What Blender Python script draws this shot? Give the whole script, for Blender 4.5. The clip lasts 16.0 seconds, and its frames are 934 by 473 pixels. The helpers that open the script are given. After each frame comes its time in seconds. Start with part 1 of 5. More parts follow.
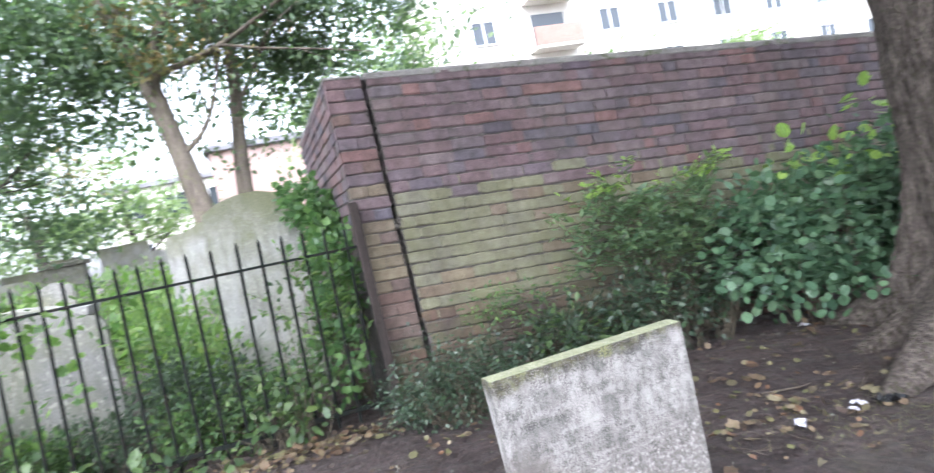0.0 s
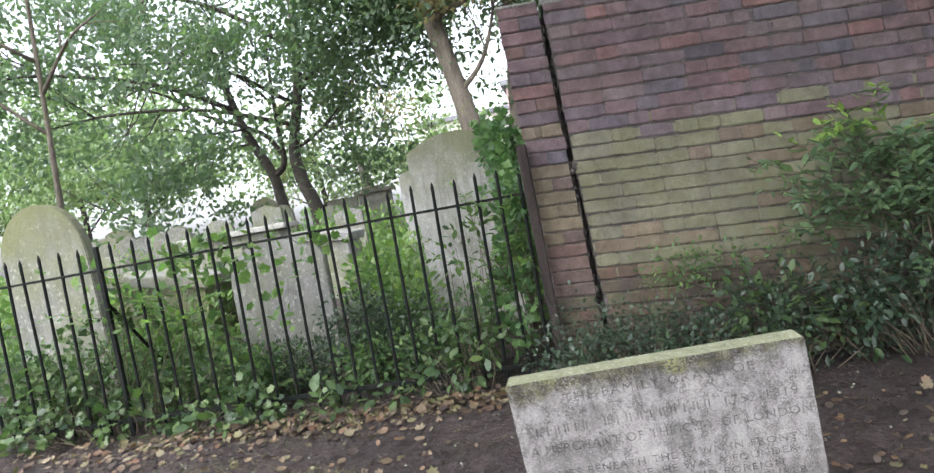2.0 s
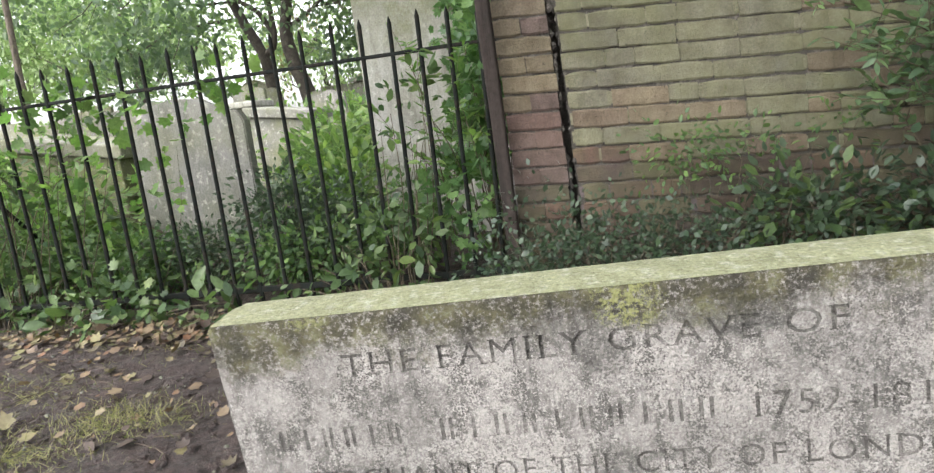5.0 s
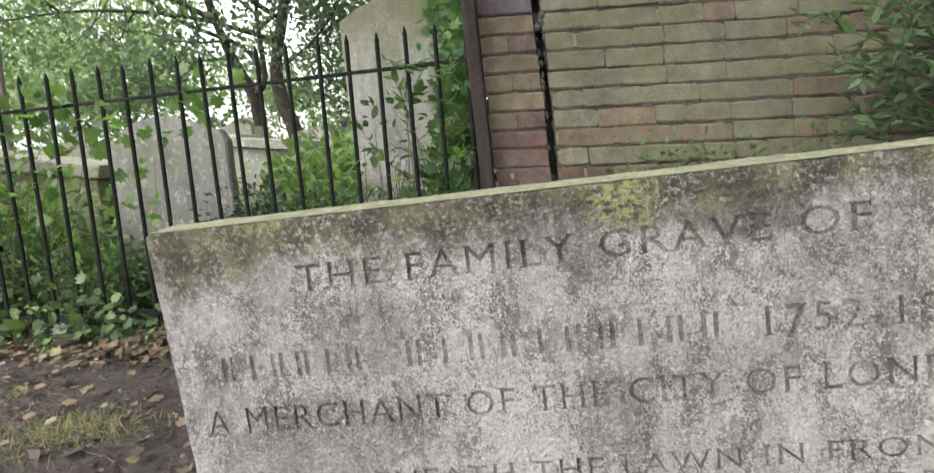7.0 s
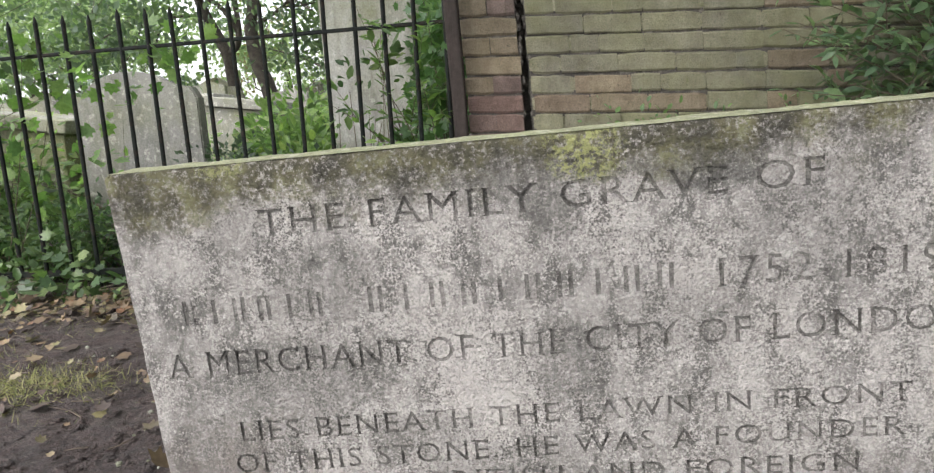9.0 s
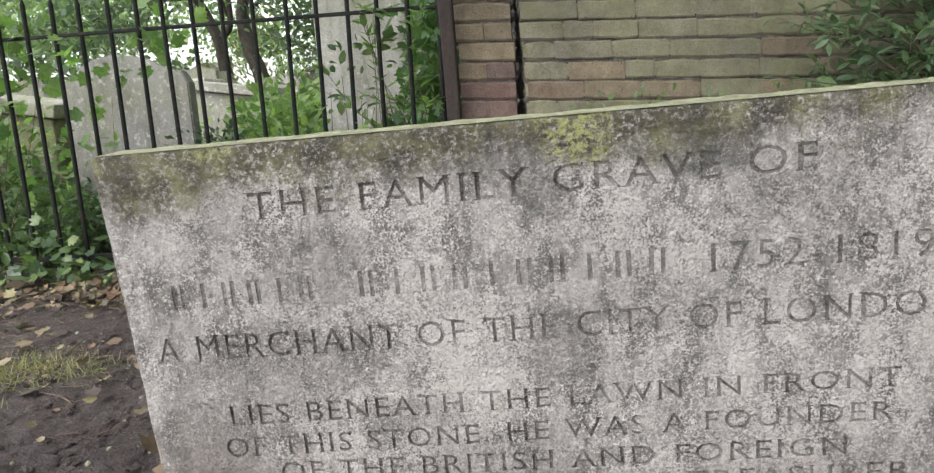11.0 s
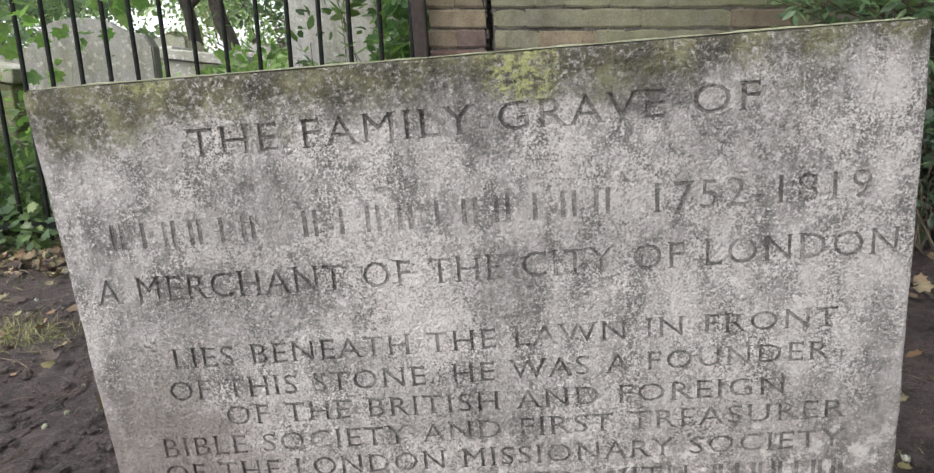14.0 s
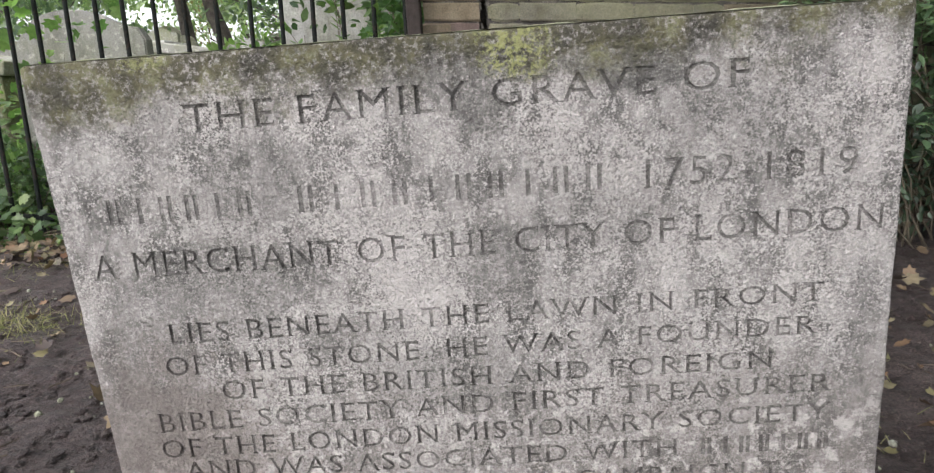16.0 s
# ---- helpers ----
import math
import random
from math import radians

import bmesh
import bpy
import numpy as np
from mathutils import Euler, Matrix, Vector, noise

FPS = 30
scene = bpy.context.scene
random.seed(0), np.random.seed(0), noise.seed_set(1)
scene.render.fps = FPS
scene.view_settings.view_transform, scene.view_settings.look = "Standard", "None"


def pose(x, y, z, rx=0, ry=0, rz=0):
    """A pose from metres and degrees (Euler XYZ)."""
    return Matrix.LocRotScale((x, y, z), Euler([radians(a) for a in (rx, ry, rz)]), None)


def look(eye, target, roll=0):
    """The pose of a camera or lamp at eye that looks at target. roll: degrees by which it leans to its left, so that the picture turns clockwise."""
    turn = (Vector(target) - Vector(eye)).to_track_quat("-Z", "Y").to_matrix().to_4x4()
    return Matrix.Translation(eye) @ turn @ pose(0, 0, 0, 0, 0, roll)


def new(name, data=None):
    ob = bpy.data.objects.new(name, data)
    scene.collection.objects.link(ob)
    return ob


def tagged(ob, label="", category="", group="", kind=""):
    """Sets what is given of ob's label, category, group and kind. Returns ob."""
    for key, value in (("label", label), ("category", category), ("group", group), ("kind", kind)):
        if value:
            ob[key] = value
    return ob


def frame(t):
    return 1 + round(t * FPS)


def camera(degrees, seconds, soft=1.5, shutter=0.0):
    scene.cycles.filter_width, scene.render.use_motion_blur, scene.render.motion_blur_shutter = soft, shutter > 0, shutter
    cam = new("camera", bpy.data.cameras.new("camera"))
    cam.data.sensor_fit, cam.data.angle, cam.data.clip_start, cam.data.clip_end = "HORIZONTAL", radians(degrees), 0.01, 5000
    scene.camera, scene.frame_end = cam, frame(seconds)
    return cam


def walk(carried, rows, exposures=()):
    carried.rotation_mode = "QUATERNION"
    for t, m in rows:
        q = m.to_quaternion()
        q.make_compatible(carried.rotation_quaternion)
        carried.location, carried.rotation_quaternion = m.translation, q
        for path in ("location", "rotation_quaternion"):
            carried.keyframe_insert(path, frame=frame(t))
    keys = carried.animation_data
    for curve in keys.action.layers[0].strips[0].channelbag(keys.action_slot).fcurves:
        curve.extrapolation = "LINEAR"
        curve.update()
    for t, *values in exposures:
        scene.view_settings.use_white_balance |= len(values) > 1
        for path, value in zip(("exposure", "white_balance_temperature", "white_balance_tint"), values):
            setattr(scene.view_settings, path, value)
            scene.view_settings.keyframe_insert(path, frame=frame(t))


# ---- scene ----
cam = camera(69.8, 16.0, soft=1.25, shutter=0.5)
PATH = [
    (0, (0.181, -0.061, 1.159), (0.77, 1.849, 1.088), -11.6),
    (0.5, (0.381, -0.034, 1.166), (0.694, 1.939, 1.089), -11.4),
    (1, (0.597, 0.03, 1.152), (0.782, 2.019, 1.059), -10.8),
    (1.5, (0.785, 0.13, 1.133), (0.635, 2.123, 1.06), -10.8),
    (2, (0.941, 0.26, 1.101), (0.633, 2.233, 0.999), -10.3),
    (2.5, (0.971, 0.425, 1.062), (0.627, 2.387, 0.889), -9.7),
    (3, (0.957, 0.714, 1.02), (0.569, 2.653, 0.718), -9.5),
    (3.5, (0.951, 0.88, 0.951), (0.564, 2.805, 0.569), -9.3),
    (4, (1.011, 1.066, 0.901), (0.636, 2.98, 0.459), -8.8),
    (4.5, (1.089, 1.206, 0.863), (0.712, 3.117, 0.412), -8.1),
    (4.7, (1.092, 1.226, 0.851), (0.713, 3.142, 0.422), -7.6),
    (6.8, (1.076, 1.291, 0.707), (0.751, 3.253, 0.494), -5.6),
    (7, (1.076, 1.29, 0.7), (0.765, 3.251, 0.457), -5.3),
    (7.5, (1.07, 1.291, 0.696), (0.769, 3.249, 0.422), -4.9),
    (8, (1.077, 1.279, 0.702), (0.797, 3.234, 0.391), -4.5),
    (8.5, (1.087, 1.284, 0.691), (0.825, 3.239, 0.359), -4.1),
    (9, (1.086, 1.286, 0.684), (0.84, 3.241, 0.342), -3.8),
    (11.5, (1.087, 1.289, 0.681), (0.875, 3.239, 0.292), -3.2),
    (12, (1.09, 1.289, 0.682), (0.902, 3.241, 0.285), -2.9),
    (12.5, (1.086, 1.292, 0.669), (0.909, 3.242, 0.262), -2.7),
    (13, (1.098, 1.29, 0.663), (0.928, 3.236, 0.238), -2.7),
    (13.5, (1.104, 1.29, 0.652), (0.943, 3.235, 0.215), -2.6),
    (14, (1.108, 1.289, 0.651), (0.954, 3.231, 0.199), -2.6),
    (14.5, (1.105, 1.287, 0.648), (0.957, 3.226, 0.182), -2.7),
    (15, (1.1, 1.283, 0.64), (0.959, 3.228, 0.197), -2.4),
    (15.5, (1.101, 1.282, 0.636), (0.962, 3.224, 0.179), -2.3),
    (16, (1.108, 1.278, 0.636), (0.973, 3.22, 0.175), -2.3),
]
EXPOSURES = [(0, 2.83, 5750, 13), (0.8, 2.65, 5800, 13), (1.5, 2.2, 5950, 13), (3, 2.45, 6250, 11), (4.5, 2.5, 6500, 10), (7, 2.2, 6500, 11), (12, 2.2, 6400, 11), (16, 2.18, 6350, 13)]
walk(cam, [(t, look(eye, target, roll)) for t, eye, target, roll in PATH], EXPOSURES)
SKY, SUN = 0.15, 0.2

# ---- light ----
world = bpy.data.worlds.new("overcast_sky")
scene.world = world
world.use_nodes = True
wn, wl = world.node_tree.nodes, world.node_tree.links
sky = wn.new("ShaderNodeTexSky")
sky.sky_type, sky.sun_disc = "NISHITA", False
sky.sun_elevation, sky.sun_rotation = radians(52), radians(215)
sky.air_density, sky.dust_density, sky.ozone_density = 1.0, 4.0, 0.6
grey = wn.new("ShaderNodeHueSaturation")
grey.inputs["Saturation"].default_value = 0.22
wl.new(sky.outputs[0], grey.inputs["Color"])
wl.new(grey.outputs[0], wn["Background"].inputs["Color"])
wn["Background"].inputs["Strength"].default_value = SKY
sun_data = bpy.data.lights.new("sun", "SUN")
sun_data.energy, sun_data.angle, sun_data.color = SUN, radians(40), (1.0, 0.97, 0.92)
sun = new("sun", sun_data)
sun.matrix_world = look((0, 0, 30), (9.2 * math.sin(radians(215)) * -1, -9.2 * math.cos(radians(215)), 18.5))

# ---- materials ----


class Graph:
    """A small helper that builds a node material."""

    def __init__(self, name):
        self.m = bpy.data.materials.new(name)
        self.m.use_nodes = True
        self.t = self.m.node_tree
        self.n, self.l = self.t.nodes, self.t.links
        self.b = self.n["Principled BSDF"]
        self.out = self.n["Material Output"]
        self.pos = self.n.new("ShaderNodeNewGeometry").outputs["Position"]

    def put(self, socket, value):
        if isinstance(value, bpy.types.NodeSocket):
            self.l.new(value, socket)
        else:
            socket.default_value = value

    def noise(self, scale, detail=4.0, rough=0.6, where=None, stretch=None):
        where = where or self.pos
        if stretch:
            mp = self.n.new("ShaderNodeMapping")
            mp.inputs["Scale"].default_value = stretch
            self.l.new(where, mp.inputs["Vector"])
            where = mp.outputs[0]
        n = self.n.new("ShaderNodeTexNoise")
        n.inputs["Scale"].default_value, n.inputs["Detail"].default_value = scale, detail
        n.inputs["Roughness"].default_value = rough
        self.l.new(where, n.inputs["Vector"])
        return n.outputs["Fac"]

    def cells(self, scale, out="Distance"):
        v = self.n.new("ShaderNodeTexVoronoi")
        v.inputs["Scale"].default_value = scale
        self.l.new(self.pos, v.inputs["Vector"])
        return v.outputs[out]

    def ramp(self, fac, stops):
        r = self.n.new("ShaderNodeValToRGB")
        e = r.color_ramp.elements
        while len(e) < len(stops):
            e.new(0.5)
        for k, (p, c) in zip(e, stops):
            k.position = p
            k.color = (c, c, c, 1) if isinstance(c, (int, float)) else (*c, 1)
        self.put(r.inputs["Fac"], fac)
        return r.outputs["Color"]

    def mix(self, fac, a, b, mode="MIX"):
        x = self.n.new("ShaderNodeMix")
        x.data_type, x.blend_type = "RGBA", mode
        for i, v in ((0, fac), (6, a), (7, b)):
            self.put(x.inputs[i], (*v, 1) if isinstance(v, tuple) else v)
        return x.outputs[2]

    def math(self, op, a, b=0.0):
        x = self.n.new("ShaderNodeMath")
        x.operation = op
        self.put(x.inputs[0], a)
        self.put(x.inputs[1], b)
        return x.outputs[0]

    def coord(self, axis, local=True):
        s = self.n.new("ShaderNodeSeparateXYZ")
        self.l.new(self.n.new("ShaderNodeTexCoord").outputs["Object"] if local else self.pos, s.inputs[0])
        return s.outputs[axis]

    def per(self, what):
        if what == "object":
            return self.n.new("ShaderNodeObjectInfo").outputs["Random"]
        return self.n.new("ShaderNodeNewGeometry").outputs["Random Per Island"]

    def finish(self, color, rough=0.85, height=None, strength=0.4, dist=0.003, metal=0.0, spec=0.3):
        self.put(self.b.inputs["Base Color"], color)
        self.put(self.b.inputs["Roughness"], rough)
        self.b.inputs["Metallic"].default_value = metal
        self.b.inputs["Specular IOR Level"].default_value = spec
        if height is not None:
            bp = self.n.new("ShaderNodeBump")
            bp.inputs["Strength"].default_value, bp.inputs["Distance"].default_value = strength, dist
            self.l.new(height, bp.inputs["Height"])
            self.l.new(bp.outputs[0], self.b.inputs["Normal"])
        return self.m


def brick_material(name, tones, who, moss=0.0, soot=0.3):
    g = Graph(name)
    n = len(tones)
    base = g.ramp(g.per(who), [(i / max(1, n - 1), c) for i, c in enumerate(tones)])
    mottled = g.mix(g.ramp(g.noise(16, 5), [(0.3, 0.0), (0.75, 0.6)]), base, tones[0], "MULTIPLY")
    grain = g.ramp(g.noise(150, 3), [(0.3, 0.72), (0.7, 1.12)])
    col = g.mix(1.0, mottled, grain, "MULTIPLY")
    pits = g.ramp(g.noise(55, 3, 0.7), [(0.27, 0.25), (0.36, 1.0)])
    col = g.mix(1.0, col, pits, "MULTIPLY")
    blot = g.ramp(g.noise(2.3, 6, 0.65), [(0.4, 0.0), (0.68, soot)])
    col = g.mix(blot, col, (0.035, 0.03, 0.032))
    if moss:
        green = g.ramp(g.noise(3.1, 6, 0.7), [(0.36, 0.0), (0.66, moss)])
        col = g.mix(green, col, (0.155, 0.157, 0.075))
    h = g.math("ADD", g.noise(45, 5), g.math("MULTIPLY", g.noise(180, 3), 0.5))
    return g.finish(col, 0.9, h, 0.7, 0.006)


RED = [(0.118, 0.102, 0.125), (0.235, 0.15, 0.152), (0.15, 0.126, 0.148), (0.262, 0.148, 0.138), (0.135, 0.122, 0.148), (0.245, 0.184, 0.182), (0.185, 0.146, 0.16), (0.215, 0.142, 0.148)]
YELLOW = [(0.21, 0.197, 0.145), (0.25, 0.238, 0.165), (0.235, 0.222, 0.165), (0.26, 0.247, 0.175), (0.22, 0.205, 0.16), (0.245, 0.238, 0.185)]
LOWRED = [(0.095, 0.062, 0.055), (0.145, 0.082, 0.07), (0.085, 0.062, 0.06), (0.12, 0.08, 0.068), (0.125, 0.112, 0.075)]
PIER = [(0.2, 0.16, 0.12), (0.25, 0.2, 0.14), (0.2, 0.155, 0.13), (0.24, 0.19, 0.13), (0.18, 0.13, 0.11)]
PINK = [(0.16, 0.112, 0.1), (0.19, 0.122, 0.105), (0.15, 0.115, 0.105)]
mat_red = brick_material("dark_red_brick", RED, "object", 0.1, 0.45)
mat_yellow = brick_material("algae_yellow_brick", YELLOW, "object", 0.55, 0.45)
mat_lowred = brick_material("damp_red_brick", LOWRED, "object", 0.4, 0.5)
mat_pier = brick_material("weathered_stock_brick", PIER, "object", 0.2, 0.2)
mat_pink = brick_material("pale_red_brick", PINK, "object", 0.1, 0.2)
mat_red_far = brick_material("dark_red_brick_joined", RED, "island", 0.1, 0.3)
mat_yellow_far = brick_material("algae_yellow_brick_joined", YELLOW, "island", 0.65, 0.25)
mat_lowred_far = brick_material("damp_red_brick_joined", LOWRED, "island", 0.25, 0.4)


def plain_material(name, a, b, scale=6.0, fine=80.0, rough=0.85, strength=0.4, dist=0.004, third=None, metal=0.0, spec=0.3, stretch=None):
    g = Graph(name)
    big = g.noise(scale, 6, 0.62, stretch=stretch)
    col = g.ramp(big, [(0.32, a), (0.68, b)])
    if third:
        col = g.mix(g.ramp(g.noise(scale * 2.7, 5, 0.7), [(0.52, 0.0), (0.64, 0.85)]), col, third)
    col = g.mix(1.0, col, g.ramp(g.noise(fine, 3), [(0.3, 0.7), (0.7, 1.15)]), "MULTIPLY")
    h = g.math("ADD", g.noise(fine * 0.4, 5, stretch=stretch), g.math("MULTIPLY", g.noise(fine * 1.6, 2), 0.4))
    return g.finish(col, rough, h, strength, dist, metal, spec)


mat_mortar = plain_material("old_lime_mortar", (0.045, 0.04, 0.037), (0.1, 0.09, 0.078), 9, 120, 0.95, 0.8, 0.006, (0.16, 0.145, 0.125))
mat_joint_red = plain_material("smeared_red_mortar", (0.09, 0.072, 0.075), (0.15, 0.12, 0.12), 7, 120, 0.95, 0.8, 0.006, (0.07, 0.06, 0.055))
mat_joint_yellow = plain_material("smeared_algae_mortar", (0.14, 0.135, 0.085), (0.22, 0.205, 0.145), 7, 120, 0.95, 0.8, 0.006, (0.12, 0.125, 0.06))
mat_coping = plain_material("weathered_mortar_cap", (0.17, 0.16, 0.15), (0.29, 0.275, 0.25), 5, 90, 0.95, 0.7, 0.006, (0.09, 0.1, 0.05))
mat_iron = plain_material("black_painted_iron", (0.006, 0.008, 0.007), (0.013, 0.016, 0.014), 14, 160, 0.65, 0.35, 0.001, (0.028, 0.02, 0.015), 0.0, 0.12)
mat_post = plain_material("weathered_brown_timber", (0.02, 0.016, 0.014), (0.05, 0.038, 0.033), 5, 60, 0.85, 0.6, 0.004, None, 0.0, 0.25, (5, 5, 0.5))
mat_bark = plain_material("plane_bark", (0.075, 0.063, 0.053), (0.19, 0.16, 0.128), 4, 36, 0.92, 1.0, 0.02, (0.13, 0.13, 0.07), 0.0, 0.2, (1.6, 1.6, 0.5))
mat_bark_near = plain_material("rough_old_bark", (0.05, 0.04, 0.035), (0.27, 0.22, 0.19), 16, 60, 0.95, 1.0, 0.08, (0.105, 0.105, 0.058), 0.0, 0.2, (2.2, 2.2, 0.55))
mat_bark_dark = plain_material("dark_bark", (0.035, 0.03, 0.026), (0.085, 0.075, 0.06), 5, 40, 0.92, 0.9, 0.015)
mat_stem = plain_material("woody_stem", (0.07, 0.055, 0.04), (0.14, 0.12, 0.08), 12, 90, 0.85, 0.5, 0.003)
mat_render = plain_material("cream_render", (0.62, 0.59, 0.53), (0.72, 0.7, 0.64), 1.2, 20, 0.85, 0.2, 0.003)
mat_balcony = plain_material("pink_brown_panel", (0.27, 0.17, 0.14), (0.33, 0.22, 0.18), 2, 30, 0.8, 0.2, 0.003)
mat_farbrick = plain_material("pale_brown_brickwork", (0.36, 0.25, 0.22), (0.43, 0.32, 0.29), 2, 18, 0.9, 0.3, 0.004)
mat_slate = plain_material("grey_roofing", (0.16, 0.16, 0.17), (0.24, 0.24, 0.25), 3, 30, 0.8, 0.3, 0.004)
mat_frame = plain_material("white_window_frame", (0.7, 0.7, 0.7), (0.8, 0.8, 0.79), 3, 60, 0.5, 0.1, 0.001)


def headstone_material(name, a, b, moss):
    g = Graph(name)
    col = g.ramp(g.noise(3.5, 6, 0.65), [(0.3, a), (0.7, b)])
    col = g.mix(g.ramp(g.noise(9, 6, 0.7, stretch=(1.5, 1.5, 0.35)), [(0.45, 0.0), (0.7, 0.7)]), col, (0.1, 0.1, 0.085))
    col = g.mix(g.ramp(g.noise(26, 4), [(0.56, 0.0), (0.66, 0.5)]), col, (0.5, 0.5, 0.44))
    crest = g.ramp(g.math("MULTIPLY", g.math("ADD", g.coord("Z"), g.math("MULTIPLY", g.noise(5, 6, 0.7), 1.0)), 0.5), [(0.78, 0.0), (1.0, 0.75)])
    col = g.mix(crest, col, (0.15, 0.155, 0.075))
    col = g.mix(g.math("MULTIPLY", g.ramp(g.noise(2.6, 5, 0.65), [(0.4, 0.0), (0.7, 1.0)]), moss), col, (0.16, 0.17, 0.07))
    col = g.mix(1.0, col, g.ramp(g.noise(120, 3), [(0.3, 0.75), (0.7, 1.12)]), "MULTIPLY")
    return g.finish(col, 0.92, g.noise(60, 5), 0.6, 0.006)


mat_moss_stone = headstone_material("moss_covered_stone", (0.11, 0.125, 0.07), (0.19, 0.19, 0.12), 0.9)
mat_hs = [headstone_material("pale_lichened_headstone", (0.27, 0.265, 0.25), (0.42, 0.41, 0.385), 0.42),
          headstone_material("grey_green_headstone", (0.165, 0.167, 0.145), (0.25, 0.247, 0.22), 0.8),
          headstone_material("dark_weathered_headstone", (0.14, 0.14, 0.125), (0.25, 0.24, 0.22), 0.6),
          headstone_material("dull_grey_headstone", (0.15, 0.15, 0.14), (0.25, 0.245, 0.23), 0.4)]


def memorial_material(name, darken):
    """Pale limestone, finely speckled with black lichen; stains, a mossy crest and pale lichen lie where they grew."""
    g = Graph(name)
    x, z = g.coord("X"), g.coord("Z")
    warp = g.math("MULTIPLY", g.math("SUBTRACT", g.noise(34, 6, 0.75), 0.5), 1.9)

    def patch(u, v, ru, rv, amount):
        """A ragged stain u along the face and v below its top."""
        a = g.math("DIVIDE", g.math("SUBTRACT", x, u - STONE_W / 2), ru)
        b = g.math("DIVIDE", g.math("SUBTRACT", z, STONE_H - v), rv)
        d = g.math("SQRT", g.math("ADD", g.math("MULTIPLY", a, a), g.math("MULTIPLY", b, b)))
        return g.ramp(g.math("ADD", d, warp), [(0.55, amount), (1.0, 0.0)])

    base = g.ramp(g.noise(6, 6, 0.6), [(0.3, (0.332, 0.311, 0.292)), (0.7, (0.428, 0.401, 0.377))])
    base = g.mix(g.ramp(g.noise(70, 4, 0.65), [(0.5, 0.0), (0.7, 0.5)]), base, (0.5, 0.472, 0.45))
    # how thickly the black lichen grows: streaks that ran down, and broad clouds
    dense = g.math("ADD", g.math("MULTIPLY", g.noise(6, 6, 0.68, stretch=(2.2, 2.2, 0.75)), 0.62), g.math("MULTIPLY", g.noise(21, 5, 0.7), 0.38))
    dense = g.ramp(dense, [(0.4, 0.0), (0.64, 0.2)])
    fine = g.math("ADD", g.math("MULTIPLY", g.noise(560, 2, 0.6), 0.55), g.math("MULTIPLY", g.noise(230, 3, 0.7), 0.45))
    mask = g.ramp(g.math("ADD", fine, dense), [(0.5, 0.0), (0.63, 0.92)])
    bare = g.ramp(g.noise(30, 6, 0.72, stretch=(1.3, 1.3, 0.7)), [(0.42, 1.0), (0.6, 0.32)])
    col = g.mix(g.math("MULTIPLY", mask, bare), base, (0.098, 0.094, 0.087))
    col = g.mix(g.ramp(g.noise(260, 3, 0.7), [(0.6, 0.0), (0.7, 0.55)]), col, (0.56, 0.53, 0.5))
    # dark runs and blots under the crest
    soot = patch(0.36, 0.055, 0.03, 0.03, 0.75)
    for u, v, ru, rv, amount in ((0.47, 0.03, 0.05, 0.026, 0.8), (0.366, 0.18, 0.035, 0.05, 0.5), (0.17, 0.1, 0.07, 0.045, 0.42), (0.54, 0.075, 0.05, 0.05, 0.4), (0.1, 0.05, 0.04, 0.04, 0.4), (0.24, 0.24, 0.06, 0.03, 0.4), (0.13, 0.19, 0.1, 0.06, 0.5), (0.31, 0.275, 0.08, 0.04, 0.45), (0.07, 0.27, 0.06, 0.09, 0.5), (0.45, 0.145, 0.06, 0.03, 0.3)):
        soot = g.math("MAXIMUM", soot, patch(u, v, ru, rv, amount))
    grain = g.ramp(g.noise(210, 4, 0.75), [(0.36, 0.25), (0.56, 1.0)])
    col = g.mix(g.math("MULTIPLY", soot, grain), col, (0.085, 0.082, 0.075))
    # pale lichen: a disc, a streak and many small crusts low down
    pale = patch(0.527, 0.098, 0.013, 0.013, 0.7)
    for u, v, ru, rv, amount in ((0.53, 0.032, 0.018, 0.03, 0.5), (0.3, 0.185, 0.03, 0.05, 0.35), (0.05, 0.075, 0.03, 0.03, 0.4), (0.5, 0.19, 0.02, 0.04, 0.35)):
        pale = g.math("MAXIMUM", pale, patch(u, v, ru, rv, amount))
    col = g.mix(g.math("MULTIPLY", pale, g.ramp(g.noise(150, 5, 0.8), [(0.38, 0.0), (0.58, 1.0)])), col, (0.47, 0.445, 0.42))
    damp = g.ramp(g.math("ADD", z, g.math("MULTIPLY", g.noise(9, 6, 0.7), 0.3)), [(0.47, 0.75), (0.64, 0.0)])
    col = g.mix(g.math("MULTIPLY", damp, g.ramp(g.noise(60, 5, 0.7), [(0.36, 0.4), (0.6, 1.0)])), col, (0.135, 0.118, 0.106))
    low = g.ramp(g.math("ADD", z, g.math("MULTIPLY", g.noise(14, 5, 0.65), 0.2)), [(0.47, 1.0), (0.56, 0.0)])
    crust = g.math("MULTIPLY", low, g.ramp(g.noise(85, 6, 0.7), [(0.52, 0.0), (0.62, 0.75)]))
    col = g.mix(crust, col, (0.46, 0.43, 0.4))
    # brown earth splashed on the lower corner
    col = g.mix(patch(0.05, 0.38, 0.14, 0.17, 0.65), col, (0.15, 0.128, 0.115))
    # moss along the crest, deepest at one end, and one bright cushion
    edge = g.math("SUBTRACT", z, STONE_H)
    ends = g.math("MULTIPLY", x, 0.032)
    reach = g.math("SUBTRACT", g.math("ADD", edge, g.math("MULTIPLY", g.math("SUBTRACT", g.noise(15, 6, 0.72), 0.5), 0.12)), ends)
